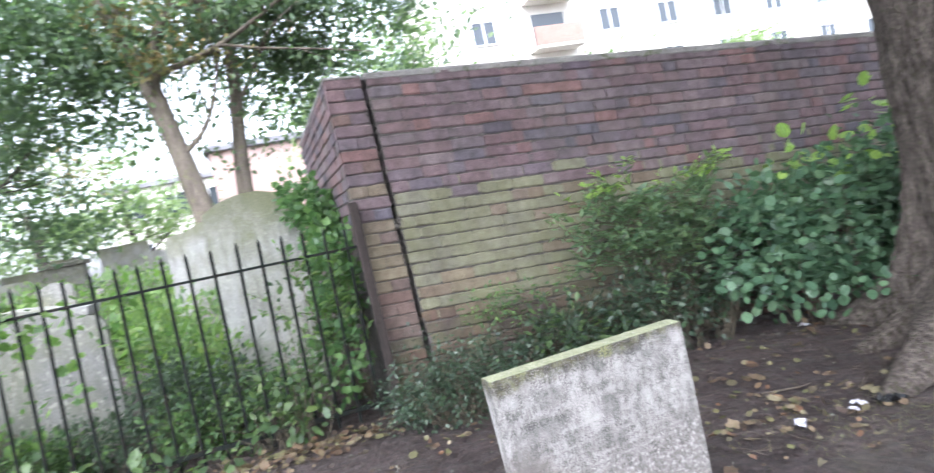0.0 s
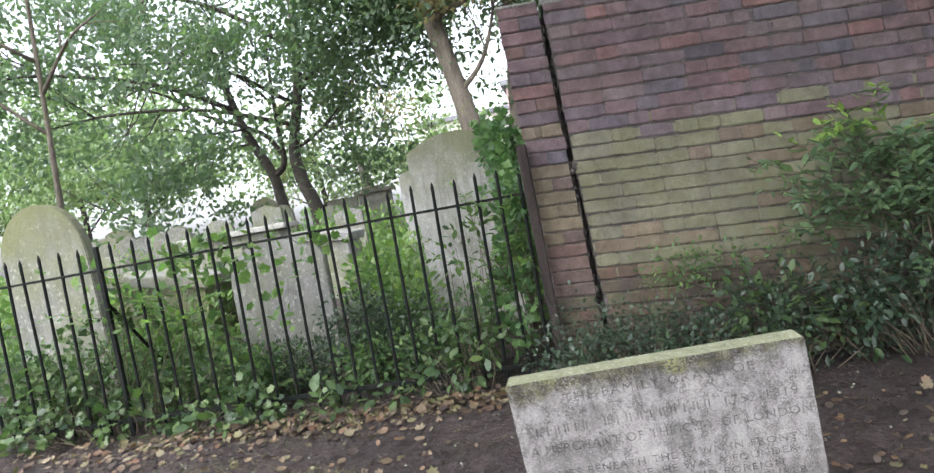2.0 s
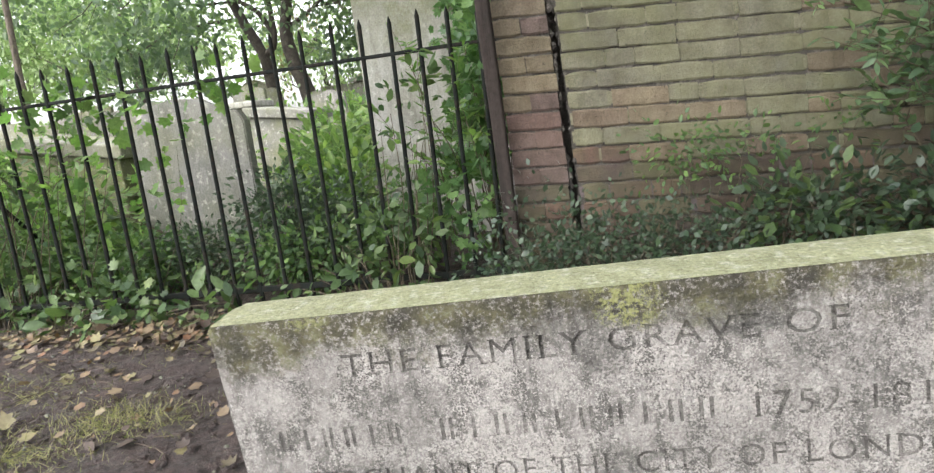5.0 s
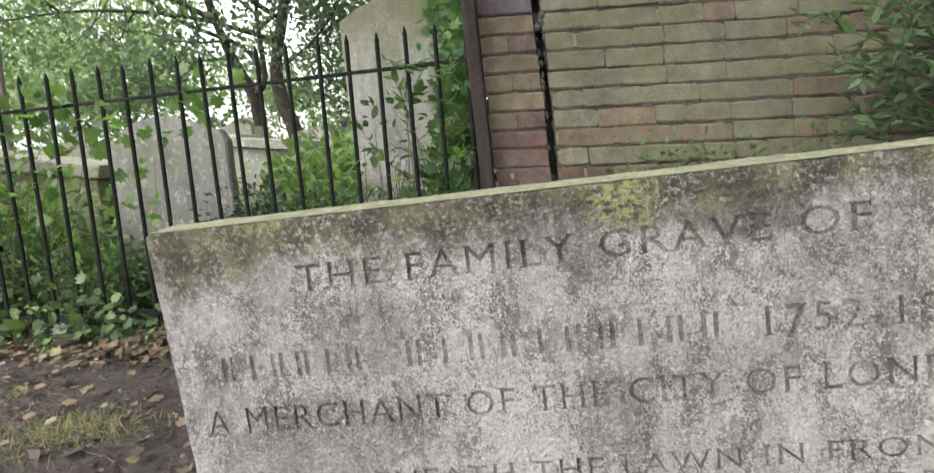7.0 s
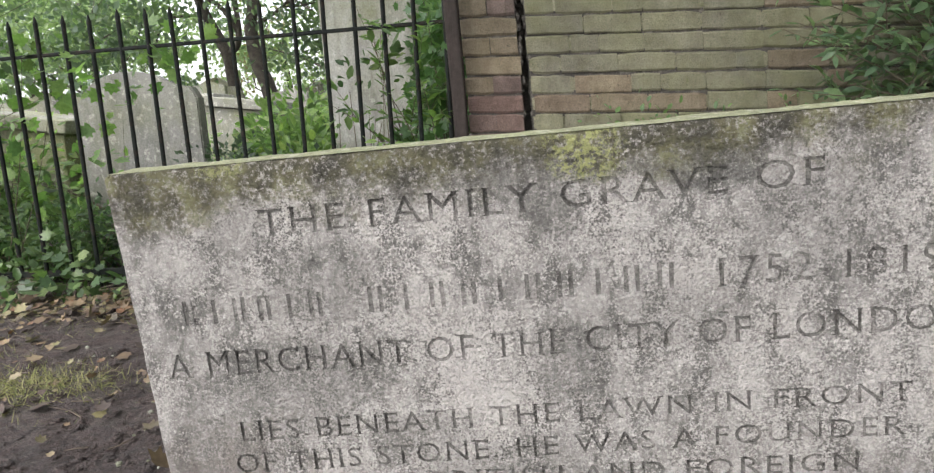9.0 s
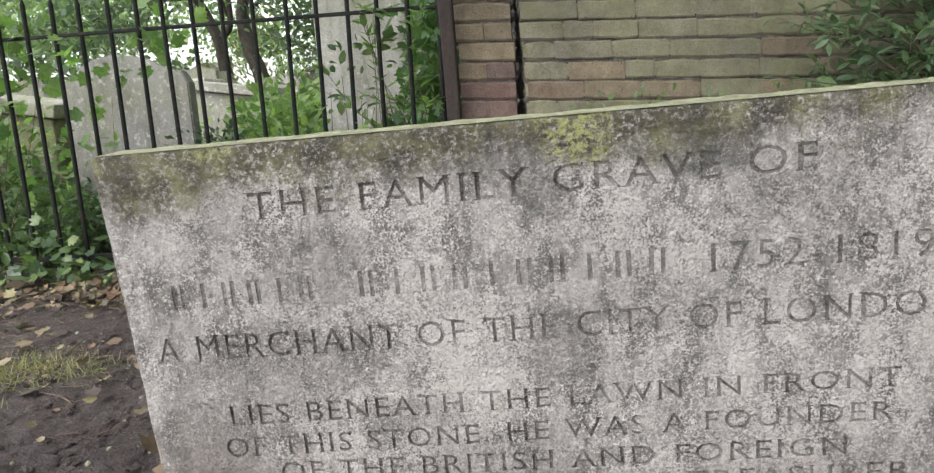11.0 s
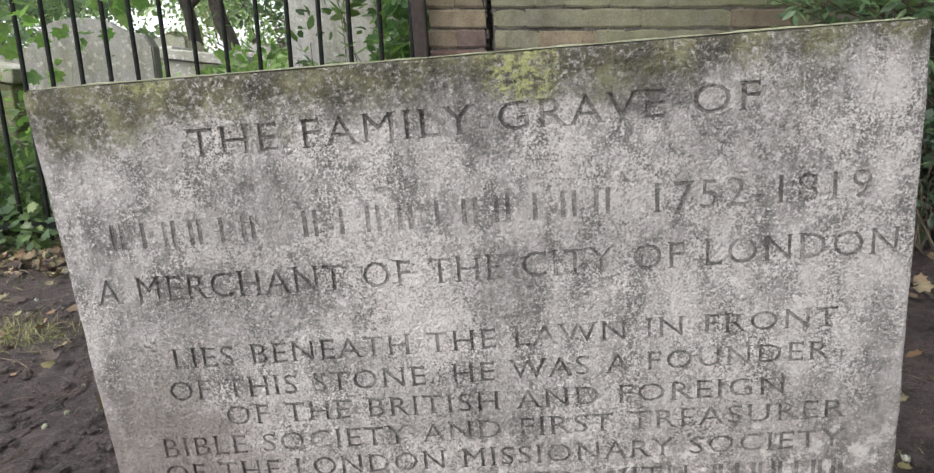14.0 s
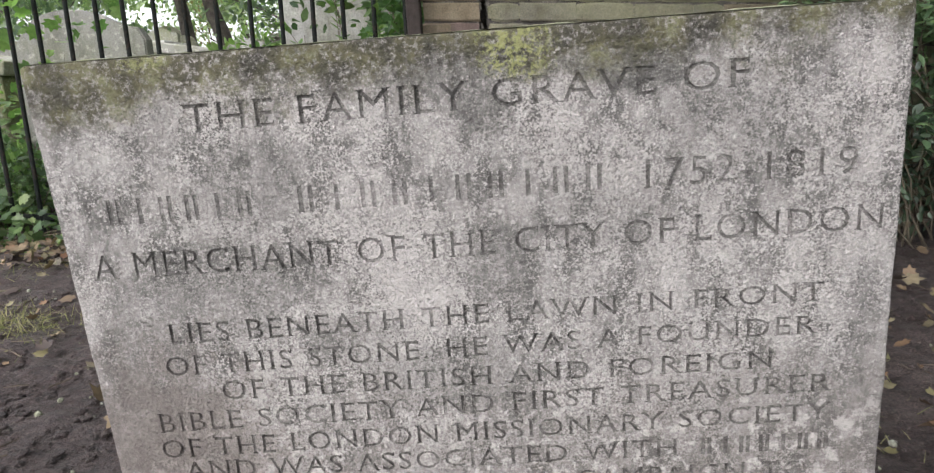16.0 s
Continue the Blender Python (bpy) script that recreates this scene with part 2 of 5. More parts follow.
    moss = g.ramp(g.math("ADD", reach, 0.5), [(0.455, 0.0), (0.486, 1.0)])
    speck = g.ramp(g.noise(240, 4, 0.8), [(0.36, 0.2), (0.5, 0.95)])
    mosscol = g.ramp(g.noise(36, 4), [(0.38, (0.04, 0.037, 0.028)), (0.54, (0.078, 0.073, 0.042)), (0.68, (0.15, 0.146, 0.078))])
    col = g.mix(g.math("MULTIPLY", moss, speck), col, mosscol)
    cushion = g.math("MAXIMUM", patch(0.388, 0.014, 0.036, 0.026, 0.95), patch(0.1, 0.004, 0.03, 0.01, 0.6))
    col = g.mix(g.math("MULTIPLY", cushion, g.ramp(g.noise(150, 5, 0.8), [(0.46, 0.0), (0.56, 0.9)])), col, (0.27, 0.28, 0.115))
    if darken:
        # the cut letters are darker than the face, in patches
        dark_patches = g.ramp(g.noise(75, 5, 0.7), [(0.36, 0.25), (0.58, darken)])
        col = g.mix(dark_patches, col, (0.045, 0.042, 0.038))
    h = g.math("ADD", g.noise(320, 3, 0.7), g.math("MULTIPLY", g.noise(85, 4), 0.6))
    return g.finish(col, 0.93, h, 1.0, 0.0055, 0.0, 0.2)


STONE_H, STONE_W, STONE_D = 0.72, 0.672, 0.075
mat_memorial = memorial_material("lichened_limestone", 0.0)
# the same limestone, darkened in patches, for the cut letters
mat_carving = memorial_material("darkened_carving", 0.62)
mat_moss = plain_material("yellow_green_moss", (0.22, 0.225, 0.135), (0.32, 0.325, 0.2), 30, 240, 0.95, 0.9, 0.004, (0.4, 0.395, 0.31))

g = Graph("damp_trodden_earth")
col = g.ramp(g.noise(1.7, 7, 0.65), [(0.3, (0.063, 0.044, 0.04)), (0.55, (0.104, 0.074, 0.068)), (0.75, (0.154, 0.114, 0.101))])
col = g.mix(g.ramp(g.noise(28, 6, 0.7), [(0.44, 0.0), (0.64, 0.8)]), col, (0.029, 0.021, 0.02))
col = g.mix(g.ramp(g.noise(75, 4, 0.7), [(0.58, 0.0), (0.66, 0.65)]), col, (0.17, 0.14, 0.12))
col = g.mix(g.ramp(g.noise(0.9, 5), [(0.56, 0.0), (0.72, 0.45)]), col, (0.07, 0.075, 0.033))
col = g.mix(1.0, col, g.ramp(g.noise(230, 3, 0.7), [(0.36, 0.55), (0.64, 1.4)]), "MULTIPLY")
hgt = g.math("ADD", g.noise(30, 7, 0.75), g.math("MULTIPLY", g.noise(130, 5, 0.7), 0.9))
mat_earth = g.finish(col, g.ramp(g.noise(6, 4), [(0.35, 0.42), (0.6, 0.9)]), hgt, 1.0, 0.045, 0.0, 0.45)


def leaf_material(name, tones, gloss=0.5, through_light=0.35):
    g = Graph(name)
    n = len(tones)
    col = g.ramp(g.per("island"), [(i / (n - 1), c) for i, c in enumerate(tones)])
    col = g.mix(1.0, col, g.ramp(g.noise(60, 3), [(0.3, 0.75), (0.7, 1.15)]), "MULTIPLY")
    g.finish(col, gloss, g.noise(90, 2), 0.25, 0.002, 0.0, 0.4)
    tr = g.n.new("ShaderNodeBsdfTranslucent")
    g.put(tr.inputs["Color"], g.mix(1.0, col, (1.1, 1.35, 0.8), "MULTIPLY"))
    mx = g.n.new("ShaderNodeMixShader")
    mx.inputs[0].default_value = through_light
    g.l.new(g.b.outputs[0], mx.inputs[1])
    g.l.new(tr.outputs[0], mx.inputs[2])
    g.l.new(mx.outputs[0], g.out.inputs["Surface"])
    return g.m


mat_leaf_tree = leaf_material("plane_tree_leaves", [(0.078, 0.118, 0.076), (0.1, 0.148, 0.084), (0.145, 0.2, 0.096), (0.092, 0.134, 0.096)], 0.42, 0.48)
mat_leaf_far = leaf_material("distant_leaves", [(0.143, 0.209, 0.088), (0.187, 0.264, 0.11), (0.231, 0.308, 0.132), (0.165, 0.22, 0.11)])
mat_leaf_gold = leaf_material("yellowing_leaves", [(0.16, 0.13, 0.06), (0.2, 0.17, 0.07), (0.12, 0.13, 0.05), (0.24, 0.16, 0.08)])
mat_leaf_nettle = leaf_material("fresh_undergrowth", [(0.095, 0.16, 0.052), (0.13, 0.21, 0.062), (0.175, 0.265, 0.075), (0.08, 0.135, 0.056), (0.23, 0.3, 0.09)], 0.5, 0.42)
mat_leaf_ivy = leaf_material("ivy_leaves", [(0.0743, 0.149, 0.0567), (0.101, 0.189, 0.0702), (0.149, 0.243, 0.081), (0.081, 0.149, 0.0702)], 0.36)
mat_leaf_coto = leaf_material("small_glossy_leaves", [(0.035, 0.06, 0.035), (0.05, 0.08, 0.045), (0.075, 0.105, 0.065), (0.03, 0.052, 0.034), (0.06, 0.1, 0.045)], 0.28, 0.2)
mat_leaf_dark = leaf_material("dark_shrub_leaves", [(0.032, 0.0544, 0.032), (0.0512, 0.08, 0.0448), (0.072, 0.104, 0.056), (0.0416, 0.0672, 0.0416)], 0.45, 0.2)
mat_leaf_lime = leaf_material("light_shrub_leaves", [(0.065, 0.12, 0.05), (0.095, 0.16, 0.062), (0.15, 0.23, 0.07), (0.058, 0.11, 0.058)], 0.42)
mat_leaf_spray = leaf_material("arching_shrub_leaves", [(0.11, 0.18, 0.1), (0.145, 0.22, 0.118), (0.2, 0.285, 0.125), (0.1, 0.165, 0.11)], 0.34, 0.4)
mat_leaf_big = leaf_material("broad_glossy_leaves", [(0.072, 0.134, 0.0792), (0.102, 0.178, 0.101), (0.132, 0.216, 0.12), (0.084, 0.15, 0.0936), (0.162, 0.246, 0.138)], 0.26, 0.28)
mat_leaf_shoot = leaf_material("young_yellow_green_leaves", [(0.24, 0.36, 0.085), (0.3, 0.43, 0.1), (0.2, 0.32, 0.09)], 0.4, 0.45)
mat_leaf_vine = leaf_material("translucent_vine_leaves", [(0.1, 0.17, 0.06), (0.14, 0.23, 0.07), (0.2, 0.3, 0.085), (0.09, 0.155, 0.065)], 0.42, 0.5)
mat_leaf_dock = leaf_material("dock_leaves", [(0.05, 0.09, 0.036), (0.075, 0.125, 0.045), (0.11, 0.165, 0.055), (0.045, 0.08, 0.04), (0.14, 0.19, 0.06)], 0.42)
mat_leaf_fallen = leaf_material("fallen_dry_leaves", [(0.09, 0.055, 0.037), (0.13, 0.09, 0.056), (0.19, 0.14, 0.085), (0.15, 0.075, 0.042), (0.24, 0.195, 0.125), (0.14, 0.135, 0.06), (0.075, 0.05, 0.04), (0.05, 0.037, 0.031), (0.19, 0.165, 0.075)], 0.6, 0.15)
mat_grass = leaf_material("thin_dry_grass", [(0.2, 0.205, 0.085), (0.27, 0.255, 0.115), (0.34, 0.3, 0.17), (0.15, 0.175, 0.065)], 0.6, 0.3)
mat_twig = plain_material("dead_twig", (0.06, 0.045, 0.035), (0.14, 0.11, 0.085), 20, 90, 0.9, 0.5, 0.002)
mat_paper = plain_material("crumpled_white_paper", (0.36, 0.35, 0.38), (0.5, 0.49, 0.53), 20, 90, 0.8, 0.4, 0.003)

mat_dark_scrap = plain_material("black_scrap", (0.008, 0.008, 0.009), (0.015, 0.015, 0.016), 20, 90, 0.4, 0.3, 0.002)

g = Graph("window_glass")
mat_glass = g.finish((0.05, 0.06, 0.07, 1.0), 0.06, None, 0, 0, 0.0, 0.6)

# ---- geometry helpers ----
RNG = np.random.default_rng(7)


def mesh_of(name, verts, faces, material, smooth=False):
    me = bpy.data.meshes.new(name)
    me.from_pydata([tuple(v) for v in verts], [], [tuple(f) for f in faces])
    me.materials.append(material)
    if smooth:
        me.polygons.foreach_set("use_smooth", [True] * len(me.polygons))
    me.update()
    return me


def part(name, data, material, parent, label=""):
    """One mesh object under a thing; data is a bmesh or a mesh."""
    if isinstance(data, bmesh.types.BMesh):
        me = bpy.data.meshes.new(name)
        data.to_mesh(me)
        data.free()
        me.materials.append(material)
        data = me
    ob = new(name, data)
    ob.parent = parent
    return tagged(ob, label)


def thing(name, place, label, category, group="", kind="", turn=(0, 0, 0)):
    ob = new(name)
    ob.matrix_basis = pose(*place, *turn)
    return tagged(ob, label, category, group, kind)


def box(sx, sy, sz, at=(0, 0, 0), bevel=0.0, segments=1, jitter=0.0):
    """A bevelled box with its base at z = 0 of the place given."""
    bm = bmesh.new()
    bmesh.ops.create_cube(bm, size=1)
    for v in bm.verts:
        v.co = Vector((v.co.x * sx, v.co.y * sy, (v.co.z + 0.5) * sz))
    if bevel:
        bmesh.ops.bevel(bm, geom=bm.edges[:], offset=bevel, segments=segments, affect="EDGES", profile=0.6)
    for v in bm.verts:
        v.co += Vector(at) + Vector([random.uniform(-jitter, jitter) for _ in range(3)])
    return bm


def tube(path, radii, sides=8, wobble=0.0, cap=True):
    """Vertices and faces of a tapered tube along a path."""
    path = [Vector(p) for p in path]
    verts, faces = [], []
    side = None
    for i, p in enumerate(path):
        d = (path[min(i + 1, len(path) - 1)] - path[max(i - 1, 0)]).normalized()
        if side is None:
            side = d.orthogonal().normalized()
        side = (side - d * side.dot(d)).normalized()
        up = d.cross(side)
        for k in range(sides):
            a = 2 * math.pi * k / sides
            r = radii[i] * (1 + wobble * noise.noise(p * 3 + Vector((math.cos(a), math.sin(a), k * 0.1)) * 1.3))
            verts.append(p + (side * math.cos(a) + up * math.sin(a)) * r)
    for i in range(len(path) - 1):
        for k in range(sides):
            a, b = i * sides + k, i * sides + (k + 1) % sides
            faces.append((a, b, b + sides, a + sides))
    if cap:
        faces.append(tuple(range(sides))[::-1])
        faces.append(tuple(range((len(path) - 1) * sides, len(path) * sides)))
    return verts, faces


def joined(pieces):
    verts, faces = [], []
    for v, f in pieces:
        o = len(verts)
        verts += list(v)
        faces += [tuple(i + o for i in q) for q in f]
    return verts, faces


def bezier(points, n):
    """A smooth path through the points."""
    pts = [Vector(p) for p in points]
    pts = [pts[0] * 2 - pts[1]] + pts + [pts[-1] * 2 - pts[-2]]
    out = []
    for i in range(1, len(pts) - 2):
        for k in range(n):
            t = k / n
            a, b, c, d = pts[i - 1:i + 3]
            out.append(0.5 * ((2 * b) + (c - a) * t + (2 * a - 5 * b + 4 * c - d) * t * t + (3 * b - a - 3 * c + d) * t ** 3))
    return out + [pts[-2]]


# leaf outlines: x across, y along, z fold
LEAF = {
    "oval": ([(0, 0, 0), (-0.26, 0.35, 0.07), (0.26, 0.35, 0.07), (0, 0.4, 0), (-0.2, 0.75, 0.05), (0.2, 0.75, 0.05), (0, 1, -0.08)],
             [(0, 3, 1), (0, 2, 3), (1, 3, 4), (2, 5, 3), (3, 6, 4), (3, 5, 6)]),
    "lance": ([(0, 0, 0), (-0.17, 0.35, 0.06), (0.17, 0.35, 0.06), (0, 0.4, 0), (-0.13, 0.72, 0.04), (0.13, 0.72, 0.04), (0, 1, -0.08)],
              [(0, 3, 1), (0, 2, 3), (1, 3, 4), (2, 5, 3), (3, 6, 4), (3, 5, 6)]),
    "round": ([(0, 0, 0), (-0.36, 0.2, 0.05), (0.36, 0.2, 0.05), (-0.44, 0.58, 0.06), (0.44, 0.58, 0.06), (0, 0.5, -0.02), (-0.2, 0.92, 0), (0.2, 0.92, 0), (0, 0.98, -0.04)],
              [(0, 5, 1), (0, 2, 5), (1, 5, 3), (2, 4, 5), (3, 5, 6), (4, 7, 5), (5, 8, 6), (5, 7, 8)]),
    "lobed": ([(0, 0, 0), (-0.18, -0.06, 0.05), (-0.44, 0.06, 0.09), (-0.3, 0.24, 0.03), (-0.56, 0.44, 0.12), (-0.36, 0.5, 0.03), (-0.34, 0.72, 0.08), (-0.15, 0.66, 0.02), (0, 1, 0.05),
               (0.15, 0.66, 0.02), (0.34, 0.72, 0.08), (0.36, 0.5, 0.03), (0.56, 0.44, 0.12), (0.3, 0.24, 0.03), (0.44, 0.06, 0.09), (0.18, -0.06, 0.05), (0, 0.36, -0.04)],
              [(16, i, i + 1) for i in range(15)] + [(16, 15, 0)]),
    "dead": ([(0, 0, 0.023), (-0.28, 0.02, 0.099), (-0.3, 0.22, 0.023), (-0.5, 0.3, 0.135), (-0.36, 0.5, 0.009), (-0.42, 0.72, 0.117), (-0.14, 0.7, 0.0), (0.02, 0.98, 0.135), (0.16, 0.68, 0.018), (0.44, 0.62, 0.09), (0.3, 0.45, -0.009), (0.46, 0.2, 0.126), (0.2, 0.12, 0.027), (0, 0.42, -0.054)],
             [(13, i, i + 1) for i in range(12)] + [(13, 12, 0)]),
    "small": ([(0, 0, 0), (-0.28, 0.5, 0.06), (0.28, 0.5, 0.06), (0, 1, -0.04)], [(0, 2, 1), (1, 2, 3)]),
    "blade": ([(-0.02, 0, 0), (0.02, 0, 0), (-0.015, 0.55, 0.08), (0.015, 0.55, 0.08), (0, 1, 0.3)], [(0, 1, 3, 2), (2, 3, 4)]),
}


def leaves(name, places, sizes, kind, material, up=0.5, away=None):
    """One mesh of many leaves. up: how far they turn their faces to the sky. away: directions in which they point."""
    places, sizes = np.asarray(places, float), np.asarray(sizes, float)
    tv, tf = LEAF[kind]
    tv = np.array(tv)
    n, k = len(places), len(tv)
    tip = RNG.normal(size=(n, 3)) if away is None else np.asarray(away) + 0.45 * RNG.normal(size=(n, 3))
    if kind != "blade":
        tip[:, 2] -= 0.35
    tip /= np.linalg.norm(tip, axis=1)[:, None]
    face = RNG.normal(size=(n, 3)) * (1 - up) + np.array([0, -0.25, 1.0]) * up * 1.6
    face -= tip * np.sum(face * tip, axis=1)[:, None]
    face /= np.linalg.norm(face, axis=1)[:, None] + 1e-9
    side = np.cross(tip, face)
    wide = RNG.uniform(0.8, 1.2, n)[:, None, None]
    curl = RNG.uniform(-0.4, 1.6, n)[:, None, None]
    v = (tv[None, :, 0:1] * side[:, None, :] * wide + tv[None, :, 1:2] * tip[:, None, :] + tv[None, :, 2:3] * curl * face[:, None, :]) * sizes[:, None, None]
    v += places[:, None, :]
    me = bpy.data.meshes.new(name)
    loops = np.concatenate([np.array(f) for f in tf])
    counts = np.array([len(f) for f in tf])
    nl, nf = len(loops), len(counts)
    me.vertices.add(n * k)
    me.vertices.foreach_set("co", v.reshape(-1))
    me.loops.add(n * nl)
    me.loops.foreach_set("vertex_index", (loops[None, :] + (np.arange(n) * k)[:, None]).reshape(-1).astype(np.int32))
    me.polygons.add(n * nf)
    starts = np.concatenate([[0], np.cumsum(counts)[:-1]])
    me.polygons.foreach_set("loop_start", (starts[None, :] + (np.arange(n) * nl)[:, None]).reshape(-1).astype(np.int32))
    me.materials.append(material)
    me.update(calc_edges=True)
    return me


def lift(x, y):
    """The height of the ground."""
    z = 0.012 * noise.noise(Vector((x * 1.3, y * 1.3, 0.3))) + 0.006 * noise.noise(Vector((x * 5, y * 5, 1.7)))
    back = min(max((y - 4.25) / 0.5, 0), 1)
    return z + back * (0.06 + 0.048 * min(max(y - 4.3, 0), 17))


def stems(name, roots, heads, radius, material, bow=0.1, sides=5):
    """Thin bowed stems from roots to heads, in one mesh."""
    pieces = []
    for a, b in zip(roots, heads):
        a, b = Vector(a), Vector(b)
        m = (a + b) / 2 + Vector((random.uniform(-bow, bow), random.uniform(-bow, bow), bow * 0.6))
        p = bezier([a, m, b], 4)
        pieces.append(tube(p, [radius * (1 - 0.7 * i / (len(p) - 1)) for i in range(len(p))], sides))
    return mesh_of(name, *joined(pieces), material, True)

# ---- ground ----


def spread(lo, hi, near_lo, near_hi, step):
    inner = list(np.arange(near_lo, near_hi, step))
    out, d, v = [], step, near_hi
    while v < hi:
        out.append(v)
        d *= 1.35
        v += d
    out.append(hi)
    low, d, v = [], step, near_lo
    while v > lo:
        d *= 1.35
        v -= d
        low.append(max(v, lo))
    return low[::-1] + inner + out


gx, gy = spread(-900, 900, -2.8, 4.4, 0.028), spread(-900, 900, 1.7, 4.3, 0.028)
gv = []
for y in gy:
    for x in gx:
        z = lift(x, y)
        if -3.3 < x < 4.7 and 1.0 < y < 4.6:
            p = Vector((x * 9, y * 9, 0.5))
            z += 0.011 * noise.noise(p) + 0.009 * noise.noise(p * 2.6) + 0.007 * noise.noise(p * 1.7 + Vector((5, 3, 1)))
        gv.append((x, y, z))
w = len(gx)
gf = [(j * w + i, j * w + i + 1, (j + 1) * w + i + 1, (j + 1) * w + i) for j in range(len(gy) - 1) for i in range(w - 1)]
ground = new("ground", mesh_of("ground", gv, gf, mat_earth, True))
tagged(ground, "damp dark bare earth of an old burial ground", "ground", "", "structure")

# ---- brick wall ----
LEAN_X, FALL, PITCH, FIRST, BRICK_H, FACE = -0.035, -0.05, 0.0738, 0.0356, 0.0672, 3.96


def settle(x, y, z):
    """The wall has settled: its courses fall along its length and its ends lean."""
    return (x + LEAN_X * z, y, z + FALL * (x - 1.0))


def settled(bm):
    for v in bm.verts:
        v.co = settle(*v.co)
    return bm


def slab(x0, x1, y0, y1, z0, z1, bevel=0.0):
    return box(x1 - x0, y1 - y0, z1 - z0, ((x0 + x1) / 2, (y0 + y1) / 2, z0), bevel)


def worn_brick(length, depth, height):
    """A brick with worn arrises, centred, sheared like the wall."""
    b, stations = random.uniform(0.005, 0.009), 6 if length > 0.15 else 4
    bm, rings = bmesh.new(), []
    for i in range(stations):
        u = i / (stations - 1)
        end = min(1.0, 4.0 * min(u, 1 - u))
        top, low, out = random.uniform(-0.0025, 0.0025), random.uniform(-0.0025, 0.002), random.uniform(-0.003, 0.004)
        x, tuck = (u - 0.5) * length + random.uniform(-0.002, 0.002), b * 0.5 * (1 - end)
        y0, y1, z0, z1 = -depth / 2 + out + tuck, depth / 2, -height / 2 - 0.001 + low + tuck * 0.5, height / 2 + top - tuck * 0.5
        ring = [(y0, z0 + b), (y0 + b * 0.8, z0), (y1, z0), (y1, z1), (y0 + b * 0.8, z1), (y0, z1 - b)]
        rings.append([bm.verts.new((x, y, z)) for y, z in ring])
    for p, q in zip(rings, rings[1:]):
        for j in range(6):
            bm.faces.new((p[j], q[j], q[(j + 1) % 6], p[(j + 1) % 6]))
    bm.faces.new(rings[0])
    bm.faces.new(rings[-1][::-1])
    bmesh.ops.recalc_face_normals(bm, faces=bm.faces[:])
    bm.verts.index_update()
    for v in bm.verts:
        v.co.x, v.co.z = v.co.x + LEAN_X * v.co.z, v.co.z + FALL * v.co.x
    return bm


BRICKS = {}


def brick_mesh(length, material, along="x"):
    key = (length, material.name, along)
    if key not in BRICKS:
        made = []
        for _ in range(16):
            bm = worn_brick(length, 0.1, BRICK_H) if along == "x" else box(0.1, length, BRICK_H, (0, 0, -BRICK_H / 2), 0.006, 1, 0.0018)
            me = bpy.data.meshes.new("brick")
            bm.to_mesh(me)
            bm.free()
            me.materials.append(material)
            made.append(me)
        BRICKS[key] = made
    return random.choice(BRICKS[key])


def lay(length, material, centre, parent, along="x"):
    ob = new("brick", brick_mesh(length, material, along))
    ob.location = centre
    ob.parent = parent


wall = new("wall_north", None)
tagged(wall, "long old brick wall, dark red above, algae-green yellow below", "wall", "", "structure")
part("core", settled(slab(1.062, 9.0, FACE + 0.0115, FACE + 0.33, -0.2, 2.075)), mat_mortar, wall, "recessed dark lime mortar")
cope = settled(slab(1.05, 9.0, FACE - 0.004, FACE + 0.34, 2.062, 2.115, 0.014))
part("coping", cope, mat_coping, wall, "weathered mortar capping")

pier = new("pier_1", None)
tagged(pier, "brick pier at the wall's end, parted from it by a crack", "pier", "", "structure")
part("core", settled(slab(0.82, 1.026, FACE + 0.014, FACE + 0.33, -0.2, 2.07)), mat_mortar, pier, "recessed lime mortar")
part("cap", settled(slab(0.808, 1.034, FACE - 0.003, FACE + 0.3, 2.082, 2.1, 0.006)), mat_coping, pier)

back_wall = new("wall_west", None)
tagged(back_wall, "red brick return wall running back from the pier", "wall", "", "structure")
part("core", settled(slab(0.822, 1.02, FACE + 0.335, 6.4, -0.2, 2.06)), mat_mortar, back_wall, "recessed lime mortar")
part("coping", settled(slab(0.808, 1.034, FACE + 0.31, 6.4, 2.07, 2.1, 0.008)), mat_coping, back_wall)

part("fill", settled(slab(1.02, 1.066, FACE + 0.14, FACE + 0.3, -0.2, 2.04)), mat_mortar, pier)
for k in range(28):
    z = FIRST + k * PITCH + BRICK_H / 2
    # the pier: a stretcher, then two headers
    tone = mat_red if k > 18 or (k > 15 and random.random() < 0.4) else mat_pier if k > 9 else mat_pink if k in (7, 8, 9) else mat_lowred
    if k % 2:
        lay(0.216, tone, settle(0.92 + random.uniform(-0.005, 0.007), FACE + 0.05 + random.uniform(-0.003, 0.004), z), pier)
    else:
        for dx in (-0.055, 0.055):
            lay(0.107, tone if random.random() < 0.85 else mat_pink, settle(0.92 + dx, FACE + 0.05 + random.uniform(-0.003, 0.005), z), pier)
    # the face of the return wall
    y = FACE + (0.105 if k % 2 else 0.22)
    while y < 6.3 and k > 12:
        length = 0.216
        lay(length, mat_red, settle(0.862 + random.uniform(-0.004, 0.003), y + length / 2 + 0.004, z), back_wall, "y")
        y += length + 0.01

